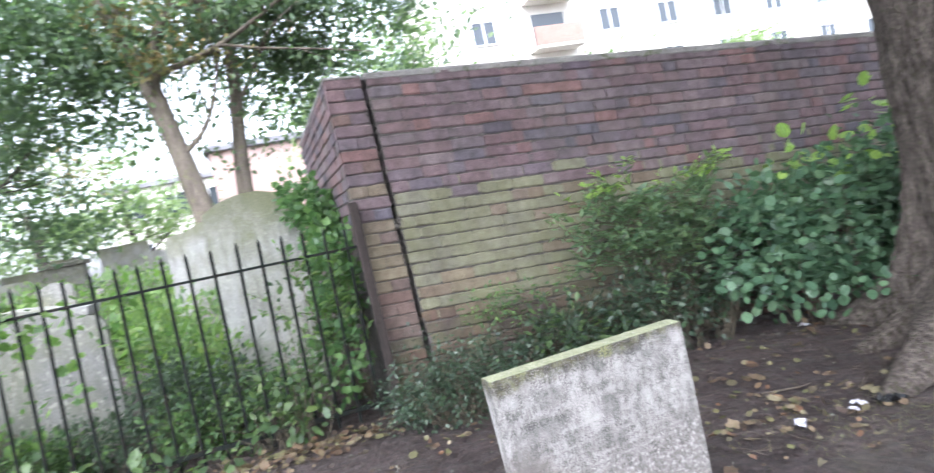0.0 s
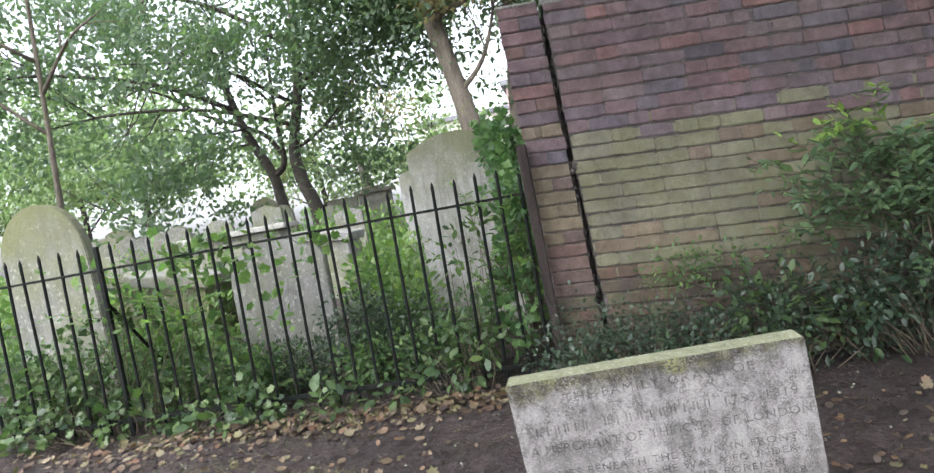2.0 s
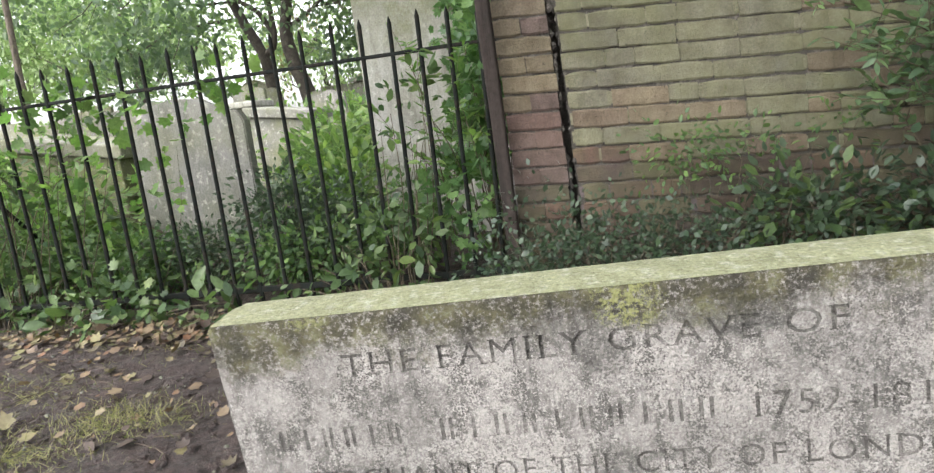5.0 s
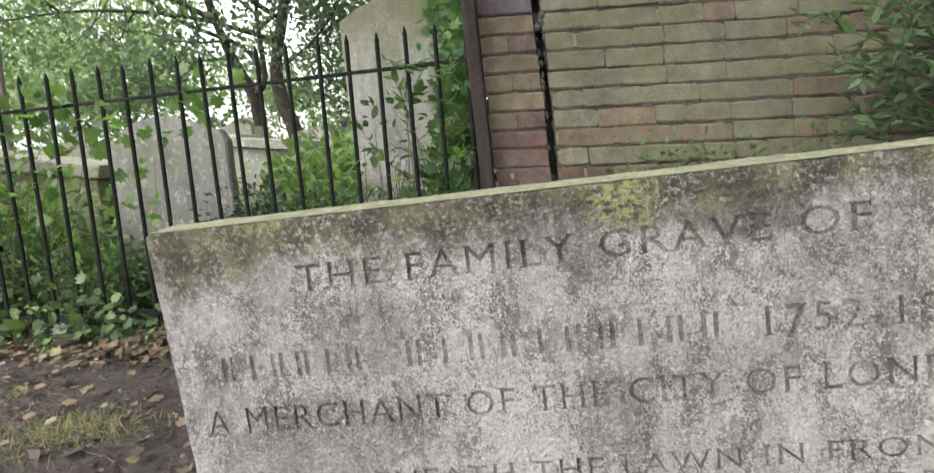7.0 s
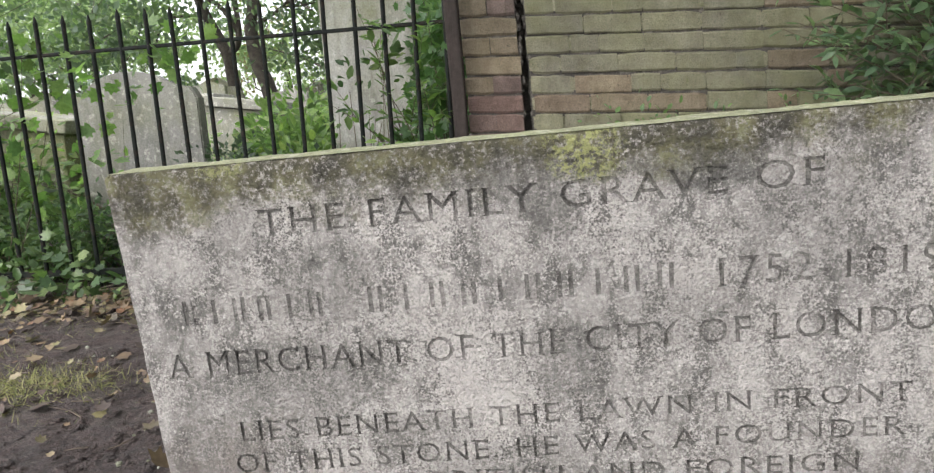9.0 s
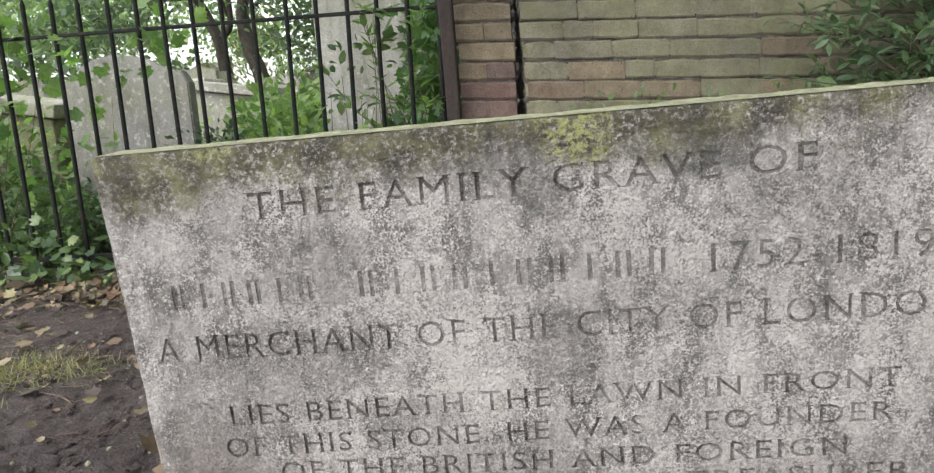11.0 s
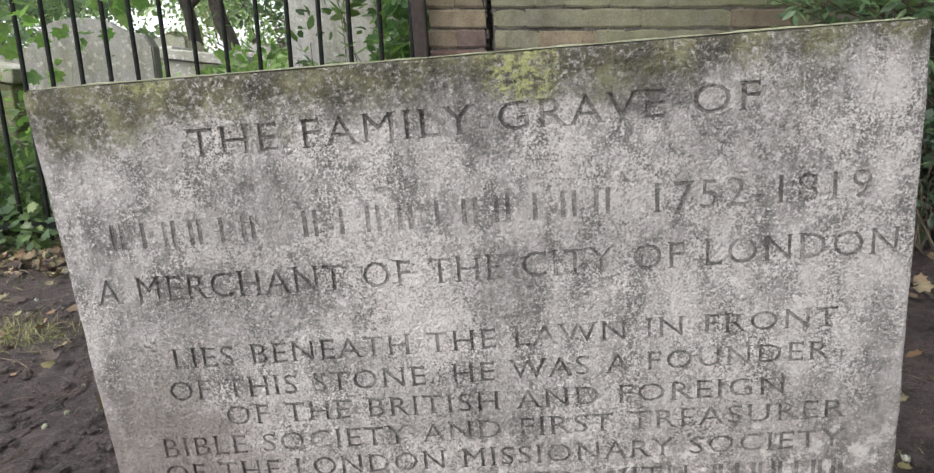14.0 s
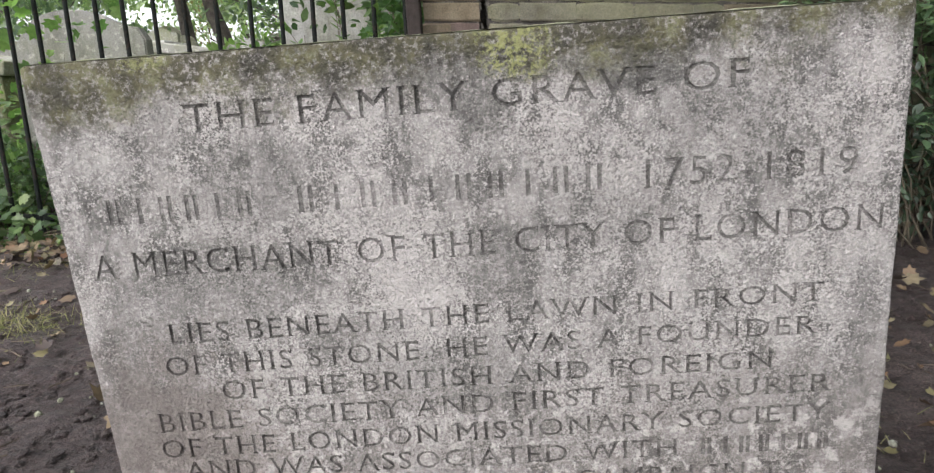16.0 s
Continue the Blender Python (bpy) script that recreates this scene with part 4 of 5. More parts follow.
def grow(path, radii, depth, out, tips, spread_angle=0.8, droop=0.0, seed_dirs=None):
    out.append((path, radii))
    if depth == 0:
        tips.append(path[-1])
        tips.append(path[len(path) // 2])
        return
    length = sum((Vector(path[i + 1]) - Vector(path[i])).length for i in range(len(path) - 1))
    for _ in range(random.choice((3, 4, 4, 5)) if depth > 1 else random.choice((3, 4))):
        i = random.randint(max(1, len(path) // 3), len(path) - 1)
        p = Vector(path[i])
        d = (Vector(path[i]) - Vector(path[i - 1])).normalized()
        side = Vector([random.gauss(0, 1) for _ in range(3)])
        side = (side - d * side.dot(d)).normalized()
        d2 = (d * 0.65 + side * spread_angle + Vector((0, 0, -droop))).normalized()
        ln = length * random.uniform(0.45, 0.72)
        q = [p]
        for s in range(4):
            d2 = (d2 + Vector([random.gauss(0, 0.16) for _ in range(3)]) + Vector((0, 0, 0.06 - droop * 0.4))).normalized()
            q.append(q[-1] + d2 * ln / 4)
        r0 = radii[i] * 0.62
        grow(q, [r0 * (1 - 0.2 * s) for s in range(5)], depth - 1, out, tips, spread_angle, droop)


def tree(label, trunk_pts, trunk_r, limbs, depth, leaf_n, leaf_size, leaf_mat, bark, cloud=0.55, group="trees among the graves", droop=0.0, more=(), gap=-0.27, turning=(), behind=0.0):
    """limbs: paths that leave the trunk. more: further clumps (centre, spread, count)."""
    root = Vector(trunk_pts[0])
    ob = thing("tree", tuple(root), label, "tree", group)
    tp = [p - root for p in bezier(trunk_pts, 6)]
    n = len(tp)
    radii = [trunk_r * (1 - 0.55 * i / (n - 1)) * (1 + 0.5 * math.exp(-3.0 * i / 6)) for i in range(n)]
    part("trunk", mesh_of("trunk", *tube(tp, radii, 14, 0.15), bark, True), bark, ob)
    tips = []
    for pts, r in limbs:
        out = []
        q = [p - root for p in bezier(pts, 4)]
        grow(q, [r * 0.7 * (1 - 0.7 * i / (len(q) - 1)) for i in range(len(q))], depth, out, tips, 0.8, droop)
        part("limb", mesh_of("limb", *joined([tube(p, r2, 6 if r2[0] > 0.03 else 4) for p, r2 in out]), bark, True), bark, ob)
    tips = [t for t in tips if noise.noise((Vector(t) + root) * 0.75) > -0.17] or tips
    tips = np.array([tuple(t) for t in tips])
    pick = tips[RNG.integers(0, len(tips), leaf_n)]
    pos = pick + RNG.normal(size=(leaf_n, 3)) * np.array([cloud, cloud, cloud * 0.32])
    for c, s, k in more:
        sub = np.array(c) - np.array(root) + RNG.normal(size=(max(1, k // 60), 3)) * np.array(s)
        pos = np.concatenate([pos, sub[RNG.integers(0, len(sub), k)] + RNG.normal(size=(k, 3)) * cloud * 0.6])
    keep = [noise.noise((Vector(p) + root) * 0.62) + 0.6 * noise.noise((Vector(p) + root) * 1.7) > gap for p in pos]
    pos = pos[np.array(keep)]
    pos[:, 1] += behind
    part("crown", leaves("crown", pos, RNG.uniform(0.6, 1.3, len(pos)) * leaf_size, "oval", leaf_mat, 0.35), leaf_mat, ob)
    if turning:
        pos = np.concatenate([np.array(c) - np.array(root) + RNG.normal(size=(k, 3)) * np.array(s) for c, s, k in turning])
        part("turning_foliage", leaves("turning_foliage", pos, RNG.uniform(0.6, 1.2, len(pos)) * leaf_size, "oval", mat_leaf_gold, 0.35), mat_leaf_gold, ob, "yellow-brown turning leaves")


# the leaning tree beyond the end of the wall
tree("tall leaning tree with pale bark and thin foliage", [(-0.6, 14.7, 0.5), (-0.72, 14.7, 2.3), (-1.2, 14.7, 4.9), (-1.55, 14.7, 5.9), (-2.3, 14.7, 8.2)], 0.26,
     [([(-1.15, 14.7, 4.8), (-0.9, 14.6, 5.9), (0.0, 14.4, 6.9), (1.2, 14.2, 8.2)], 0.2),
      ([(-1.2, 14.7, 5.1), (0.3, 14.3, 5.5), (2.2, 14, 6.5), (4.2, 13.6, 7.0)], 0.1),
      ([(-1.6, 14.7, 6.0), (-1.3, 14.5, 7.2), (-1.1, 14.4, 8.6)], 0.2),
      ([(-0.9, 14.6, 3.4), (-0.3, 14.6, 4.0), (0.1, 14.7, 5.0), (0.4, 14.7, 6.4)], 0.09),
      ([(-1.9, 14.7, 7), (-3, 14.4, 8), (-4.4, 14, 8.6)], 0.1)], 3, 11000, 0.15, mat_leaf_tree, mat_bark, 0.5,
     more=(((-3.6, 14, 6.2), (1.2, 0.9, 1.2), 7000), ((2.2, 14.5, 7.4), (1.8, 1.0, 0.9), 7000), ((0.6, 14.8, 6.4), (1.5, 1.0, 1.0), 6000), ((-2.4, 14.3, 5.8), (0.9, 0.7, 0.9), 4000)), gap=-0.4,
     turning=(((-1.1, 14.3, 5.3), (0.22, 0.2, 0.2), 170), ((-1.5, 14.3, 6.3), (0.4, 0.25, 0.3), 260), ((-0.6, 14.3, 6.4), (0.45, 0.25, 0.35), 240), ((-0.2, 14.2, 5.3), (0.5, 0.3, 0.2), 120)), behind=1.2)
tree("upright companion tree with a slim pale trunk", [(0.1, 15.6, 0.5), (0.2, 15.6, 3), (0.5, 15.6, 6), (0.6, 15.6, 9)], 0.2,
     [([(0.4, 15.6, 4.5), (1.4, 15.4, 6), (2.6, 15, 7.4)], 0.08), ([(0.5, 15.6, 6), (-0.5, 15.4, 7.5), (-1.0, 15, 9)], 0.08)], 3, 10000, 0.145, mat_leaf_tree, mat_bark, 0.55, gap=-0.5)
# the pair of dark trees
tree("dark-trunked spreading tree beside a second trunk", [(-6.1, 19.0, 0.6), (-6.22, 19.0, 1.75), (-6.5, 19, 2.75), (-6.52, 19, 3.6), (-6.1, 19, 5.15), (-5.87, 19, 6.8), (-5.7, 19, 9.5)], 0.22,
     [([(-6.45, 19, 3.5), (-5.6, 18.9, 3.9), (-4.8, 18.7, 4.5), (-4.0, 18.4, 5.4)], 0.08), ([(-6.05, 19, 5.3), (-4.5, 18.9, 6.15), (-3.2, 18, 7.2)], 0.11),
      ([(-6.4, 19, 4.2), (-8.4, 18, 4.9), (-10.5, 17, 5.1), (-12.3, 16.2, 4.9)], 0.1), ([(-6.0, 19, 6.4), (-8, 18, 7.8), (-10.4, 17, 8.4)], 0.13),
      ([(-5.8, 19, 7.6), (-4.4, 18.5, 9), (-3.2, 18, 10)], 0.1), ([(-6.3, 19, 4.8), (-7.2, 16.5, 5.6), (-8.4, 14.6, 5.6)], 0.1)], 3, 19000, 0.18, mat_leaf_tree, mat_bark_dark, 0.5, droop=0.06, gap=-0.1,
     more=(((-3.8, 17.5, 7.2), (1.3, 1.2, 1.0), 2200),))
tree("dark tree with low limbs leaning away from its neighbour", [(-7.15, 19.4, 0.6), (-7.33, 19.3, 2.0), (-7.4, 19.2, 2.9), (-7.8, 19, 4.0), (-8.15, 18.9, 5.3), (-8.6, 18.8, 7.5)], 0.19,
     [([(-7.38, 19.2, 2.85), (-6.96, 19.1, 3.2), (-6.9, 19, 4.3), (-6.8, 18.8, 5.2), (-6.6, 18.6, 6.6)], 0.15),
      ([(-6.93, 19.1, 3.4), (-7.4, 18.9, 4.15), (-8.75, 18.6, 4.85), (-9.7, 18.2, 5.6), (-10.8, 17.8, 6.1)], 0.12),
      ([(-7.75, 19, 3.9), (-8.8, 18.7, 3.85), (-9.8, 18.4, 3.65), (-10.7, 18, 3.1)], 0.07),
      ([(-8.0, 18.9, 4.9), (-9.8, 18, 5.9), (-12, 16.6, 6.4), (-13.6, 16, 6.4)], 0.12), ([(-8.2, 19, 5.6), (-7.2, 17, 6.4), (-6.6, 15.4, 7)], 0.1)], 3, 14000, 0.18, mat_leaf_tree, mat_bark_dark, 0.5, droop=0.1, gap=-0.1,
     more=(((-12.5, 15.5, 6.8), (1.8, 1.4, 1.0), 2000),))
# thin trunk and hanging foliage
tree("slender brown-trunked tree under the canopy", [(-8.7, 12.0, 0.4), (-8.65, 12, 2.1), (-8.55, 12, 4.0), (-8.4, 12, 7.0)], 0.075,
     [([(-8.55, 12, 3.8), (-9.6, 11.6, 4.8), (-10.6, 11, 5.2)], 0.06), ([(-8.5, 12, 4.6), (-7.6, 11.8, 5.4), (-6.6, 11.4, 5.6)], 0.06), ([(-8.5, 12, 5.2), (-9.4, 11, 6), (-10, 10, 6.2)], 0.06)], 3, 5000, 0.11, mat_leaf_tree, mat_bark, 0.5, droop=0.12)
# the small bare-limbed tree, far off
tree("small sparse tree with yellowing leaves, far off", [(-7.9, 30, 1.0), (-7.9, 30, 3.2), (-8.1, 30, 4.6)], 0.22,
     [([(-7.9, 30, 3.1), (-6.9, 30, 4.6), (-6.2, 30, 6.2)], 0.11), ([(-7.9, 30, 3.1), (-9.2, 30, 3.8), (-11, 30, 4.4)], 0.09), ([(-8.0, 30, 4), (-8.6, 30, 5.6), (-9.0, 30, 7)], 0.1)], 3, 2200, 0.16, mat_leaf_gold, mat_bark_dark, 0.5)
# far greenery that closes the view
for label, x, y, h, n, m in (("broad light-green tree at the far edge of the ground", -19, 30, 9, 9000, mat_leaf_far), ("light-green tree at the far edge of the ground", -27, 36, 10, 14000, mat_leaf_far),
                             ("pale green conical tree before far buildings", -5.2, 34, 6, 3500, mat_leaf_far), ("leafy tree behind the brick wall", 7.4, 26, 8.5, 6500, mat_leaf_far),
                             ("leafy young tree before the pale flats", 30, 33, 7.5, 6000, mat_leaf_far), ("light-green tree far beyond the graves", -13, 38, 7, 5000, mat_leaf_far),
                             ("tall light-green tree at the far edge of the ground", -34, 38, 14, 10000, mat_leaf_far)):
    tree(label, [(x, y, 0.8), (x + 0.2, y, h * 0.35), (x - 0.1, y, h * 0.8)], 0.22,
         [([(x, y, h * 0.3), (x + a, y - 0.6, h * 0.45), (x + 1.9 * a, y - 1, h * 0.6)], 0.09) for a in (-0.22 * h, -0.1 * h, 0.1 * h, 0.22 * h)] + [([(x, y, h * 0.6), (x, y, h * 0.8), (x + 0.3, y, h)], 0.08)],
         2, n, 0.26 if h < 11 else 0.34, m, mat_bark_dark, 0.9 if h < 11 else 1.2, "far trees")

# the old tree by the path
old = thing("old_tree", (4.06, 2.62, 0), "old tree with rough bark and spreading mossy roots", "tree")
rows, sides = 130, 110
tv, tf = [], []
for i in range(rows):
    z = -0.12 + 3.6 * (i / (rows - 1)) ** 1.4
    flare = 0.62 * math.exp(-max(z, 0) * 3.6)
    for k in range(sides):
        a = 2 * math.pi * k / sides
        buttress = max(0, math.cos(a * 5 + 1.1)) ** 1.5
        r = 0.36 + 0.03 * math.cos(a * 3) + flare * (0.16 + 0.9 * buttress)
        p = Vector((math.cos(a) * 5, math.sin(a) * 5, z * 2.6))
        q = Vector((math.cos(a) * 8, math.sin(a) * 8, z * 3.4)) + Vector((noise.noise(p * 2), noise.noise(p * 2 + Vector((7, 1, 3))), 0)) * 0.6
        r += 0.022 * noise.noise(p) + 0.014 * noise.noise(p * 2.7)
        r += 0.034 * min(abs(noise.noise(q)) * 2.6, 0.6) + 0.016 * min(abs(noise.noise(q * 2.3)) * 2.4, 0.7) + 0.006 * noise.noise(q * 6)
        tv.append((r * math.cos(a) - 0.12 * z * 0.5 + 0.1, r * math.sin(a), z))
for i in range(rows - 1):
    for k in range(sides):
        a, b = i * sides + k, i * sides + (k + 1) % sides
        tf.append((a, b, b + sides, a + sides))
part("trunk", mesh_of("trunk", tv, tf, mat_bark_near, True), mat_bark_near, old)
for ang, ln, thick in ((3.4, 1.3, 0.22), (3.8, 1.1, 0.2), (4.35, 0.85, 0.15), (2.95, 0.7, 0.14), (5.0, 0.7, 0.13)):
    c, s = math.cos(ang), math.sin(ang)
    pts = bezier([(0.25 * c, 0.25 * s, 0.34), ((0.36 + ln * 0.22) * c, (0.36 + ln * 0.22) * s, 0.16), ((0.4 + ln * 0.6) * c, (0.4 + ln * 0.6) * s - 0.04, 0.03), ((0.4 + ln) * c + 0.06, (0.4 + ln) * s, -0.06)], 9)
    part("root", mesh_of("root", *tube(pts, [thick * (1 - 0.75 * i / (len(pts) - 1)) for i in range(len(pts))], 18, 0.55), mat_bark_near, True), mat_bark_near, old, "mossy surface root")
# limbs above the view, under the added crown
up = [([(0, 0, 3.2), (-0.4, -0.5, 4.3), (-1.6, -1.9, 5.4), (-3.6, -3.8, 6.0)], 0.24), ([(0, 0, 3.2), (0.5, 0.2, 4.4), (0.9, 0.4, 5.8)], 0.22), ([(0, 0, 3.3), (-1.0, 0.4, 4.4), (-2.8, 0.6, 5.4), (-4.6, 0.2, 6.0)], 0.2)]
for pts, r in up:
    q = bezier(pts, 5)
    part("limb", mesh_of("limb", *tube(q, [r * (1 - 0.4 * i / (len(q) - 1)) for i in range(len(q))], 12, 0.2), mat_bark_near, True), mat_bark_near, old)
# crown out of view, added wide overhead to darken the path and wall
n = 7500
hub = np.column_stack([RNG.uniform(-7.4, 4.5, 260), RNG.uniform(-7.5, 3.6, 260), RNG.uniform(4.6, 7.2, 260)])
hub = hub[(hub[:, 0] + 1.4) ** 2 / 36 + (hub[:, 1] + 1.9) ** 2 / 31 < 1]
pos = hub[RNG.integers(0, len(hub), n)] + RNG.normal(size=(n, 3)) * np.array([0.5, 0.5, 0.22])
part("crown", leaves("crown", pos, RNG.uniform(0.2, 0.34, n), "lobed", mat_leaf_tree, 0.6), mat_leaf_tree, old)

# ---- shrubs and undergrowth ----


def bush(name, label, category, blobs, leaf, size, material, stem_n, up=0.5, stem_r=0.006, kind="", heads=None, clump=9, tight=0.07):
    """blobs: centre, half sizes, count of leaves. Leaves sit in clumps round the ends of stems."""
    base = Vector((blobs[0][0][0], blobs[0][0][1], 0))
    base.z = lift(base.x, base.y) - 0.01
    ob = thing(name, tuple(base), label, category, "", kind)
    pos, aim, ends = [], [], []
    for c, s, n in blobs:
        k = max(3, n // clump)
        d = RNG.normal(size=(k, 3))
        d /= np.linalg.norm(d, axis=1)[:, None]
        cen = np.array(c) + d * (RNG.uniform(0.15, 1.0, k) ** 0.55)[:, None] * np.array(s)
        cen[:, 2] = np.maximum(cen[:, 2], [lift(p[0], p[1]) + 0.03 for p in cen])
        who = RNG.integers(0, k, n)
        spread_out = RNG.normal(size=(n, 3)) * tight
        pos.append(cen[who] + spread_out)
        aim.append(spread_out / tight + d[who] * 0.8)
        ends += [tuple(p) for p in cen]
    pos, aim = np.concatenate(pos) - np.array(base), np.concatenate(aim)
    pos[:, 2] = np.maximum(pos[:, 2], 0.015)
    ends = random.sample(ends, min(stem_n, len(ends)))
    if ends:
        roots = [(e[0] * 0.55 + base.x * 0.45 + random.uniform(-0.06, 0.06) - base.x, e[1] * 0.6 + base.y * 0.4 - base.y, 0.0) for e in ends]
        stalk = part("stem", stems("stem", roots, [Vector(e) - base for e in ends], stem_r, mat_stem, 0.06), mat_stem, ob)
        tagged(stalk, kind="stuff")
    part("foliage", leaves("foliage", pos, RNG.uniform(0.55, 1.35, len(pos)) * size, leaf, material, up, aim), material, ob)
    return ob


bush("broadleaf_shrub", "broad-leaved glossy shrub against the brick wall", "shrub",
     [((3.75, 3.5, 0.62), (0.66, 0.34, 0.42), 2300), ((4.5, 3.4, 0.8), (0.55, 0.4, 0.46), 1700), ((3.3, 3.55, 0.52), (0.42, 0.28, 0.36), 1000), ((3.9, 3.25, 0.3), (0.55, 0.25, 0.2), 700)],
     "round", 0.062, mat_leaf_big, 60, 0.62, 0.007, clump=9, tight=0.075)
bush("young_shoots", "yellow-green young shoots rising above a glossy shrub", "shrub",
     [((4.25, 3.5, 1.3), (0.12, 0.1, 0.1), 10), ((3.55, 3.5, 1.08), (0.22, 0.12, 0.08), 16), ((3.95, 3.4, 1.0), (0.3, 0.12, 0.08), 20), ((4.55, 3.4, 1.22), (0.2, 0.12, 0.12), 14)],
     "round", 0.085, mat_leaf_shoot, 10, 0.6, 0.004, clump=4, tight=0.06)


def sprays(name, label, category, stems_n, foot, reach, leaf_len, material, tip_material=None, pairs=11, twigs=3, stem_r=0.005):
    """Arching stems that carry leaves in pairs. foot and reach: centre and half sizes of where the stems start and end."""
    base = Vector((foot[0][0], foot[0][1], lift(foot[0][0], foot[0][1]) - 0.01))
    ob = thing(name, tuple(base), label, category)
    wood, spots, ways, sizes, high = [], [], [], [], []
    for _ in range(stems_n):
        a = Vector([c + random.uniform(-s, s) for c, s in zip(*foot)]) - base
        b = Vector([c + random.uniform(-s, s) for c, s in zip(*reach)]) - base
        m = a.lerp(b, 0.5) + Vector((0, 0, 0.14 * (b - a).length))
        main = bezier([a, m, b], 7)
        wood.append(tube(main, [stem_r * (1 - 0.75 * i / (len(main) - 1)) for i in range(len(main))], 5))
        runs = [(main[len(main) // 2:], 1.0)]
        for _ in range(twigs):
            p = main[random.randint(len(main) // 3, len(main) - 3)]
            d = (b - a).normalized() * 0.6 + Vector((random.gauss(0, 0.7), random.gauss(-0.25, 0.4), random.gauss(0.0, 0.3)))
            q = p + d.normalized() * random.uniform(0.16, 0.34)
            run = bezier([p, p.lerp(q, 0.5) + Vector((0, 0, 0.035)), q - Vector((0, 0, 0.02))], 5)
            wood.append(tube(run, [stem_r * 0.4 * (1 - 0.6 * i / (len(run) - 1)) for i in range(len(run))], 4))
            runs.append((run, 0.8))
        for run, big in runs:
            for k in range(pairs + 1):
                u = k / pairs * (len(run) - 1.001)
                i = int(u)
                p, d = run[i].lerp(run[i + 1], u - i), (run[i + 1] - run[i]).normalized()
                side = d.cross(Vector((0, 0, 1))).normalized()
                for s in ((-1, 1) if k < pairs else (0,)):
                    if random.random() < 0.12:
                        continue
                    spots.append(p)
                    ways.append(d * (0.7 if s else 1.0) + side * s + Vector((0, 0, 0.3)))
                    sizes.append(leaf_len * big * random.uniform(0.7, 1.25) * (0.75 + 0.5 * math.sin(math.pi * k / pairs)))
                    high.append(p.z > (reach[0][2] - base.z) + 0.35 * reach[1][2] and k > pairs * 0.55)
    tagged(part("stem", mesh_of("stem", *joined(wood), mat_stem, True), mat_stem, ob), kind="stuff")
    high = np.array(high)
    for flag, mat, word in ((False, material, "foliage"), (True, tip_material or material, "young_foliage")):
        sel = np.nonzero(high == flag)[0]
        if len(sel):
            part(word, leaves(word, [tuple(spots[i]) for i in sel], [sizes[i] for i in sel], "lance", mat, 0.6, [tuple(ways[i]) for i in sel]), mat, ob)


sprays("feathery_shrub", "light green arching shrub with paired leaves before the wall", "shrub", 40, ((2.75, 3.78, 0.1), (0.4, 0.08, 0.05)), ((2.5, 3.72, 0.98), (0.7, 0.15, 0.27)), 0.066, mat_leaf_spray, mat_leaf_shoot)
bush("wall_foot_shrub", "dark tangled small-leaved growth beneath an arching shrub", "shrub",
     [((2.75, 3.72, 0.34), (0.5, 0.14, 0.26), 800), ((3.1, 3.68, 0.5), (0.35, 0.16, 0.3), 600), ((2.3, 3.68, 0.34), (0.35, 0.15, 0.25), 800), ((1.9, 3.74, 0.3), (0.3, 0.12, 0.2), 420)],
     "oval", 0.042, mat_leaf_coto, 60, 0.5, 0.004, clump=10, tight=0.06)
bush("cotoneaster_shrub", "low dark small-leaved shrub at the wall's foot", "shrub",
     [((1.15, 3.62, 0.2), (0.42, 0.22, 0.2), 2700), ((1.65, 3.64, 0.2), (0.4, 0.2, 0.2), 1400), ((0.85, 3.72, 0.16), (0.25, 0.16, 0.16), 800), ((1.0, 3.6, 0.38), (0.36, 0.12, 0.16), 420), ((2.2, 3.76, 0.22), (0.4, 0.12, 0.18), 900), ((0.75, 3.5, 0.28), (0.2, 0.1, 0.1), 160)],
     "small", 0.027, mat_leaf_coto, 150, 0.45, 0.003, clump=14, tight=0.045)
bush("wall_seedling", "pale-leaved seedling climbing the wall face", "plant",
     [((1.42, 3.84, 0.58), (0.16, 0.05, 0.16), 210), ((1.68, 3.84, 0.5), (0.18, 0.05, 0.16), 170), ((2.0, 3.84, 0.62), (0.12, 0.05, 0.12), 60)], "oval", 0.027, mat_leaf_lime, 14, 0.4, 0.003, clump=7, tight=0.04)
bush("dock_plant", "large-leaved dock plant at the wall's foot", "plant",
     [((1.8, 3.66, 0.26), (0.2, 0.1, 0.2), 170), ((2.15, 3.7, 0.2), (0.2, 0.08, 0.12), 60)], "oval", 0.056, mat_leaf_dock, 18, 0.6, 0.004, clump=8, tight=0.06)
bush("ivy", "climbing ivy covering the railing's end and a headstone's side", "ivy",
     [((0.64, 4.85, 1.25), (0.09, 0.2, 0.34), 650), ((0.6, 4.6, 0.8), (0.1, 0.22, 0.4), 420), ((0.64, 4.3, 0.95), (0.06, 0.12, 0.36), 200), ((0.54, 5.0, 1.46), (0.1, 0.1, 0.15), 300), ((0.5, 4.25, 0.4), (0.2, 0.12, 0.25), 240)],
     "lobed", 0.055, mat_leaf_ivy, 50, 0.35, 0.005, clump=8, tight=0.06)
bush("ground_elder", "leafy green plants growing through the railing's end", "plant",
     [((0.22, 4.05, 0.28), (0.24, 0.14, 0.24), 160), ((-0.05, 4.02, 0.2), (0.26, 0.12, 0.17), 80), ((0.32, 4.22, 0.8), (0.18, 0.07, 0.2), 60)], "oval", 0.064, mat_leaf_dock, 34, 0.5, 0.004, clump=6, tight=0.06)
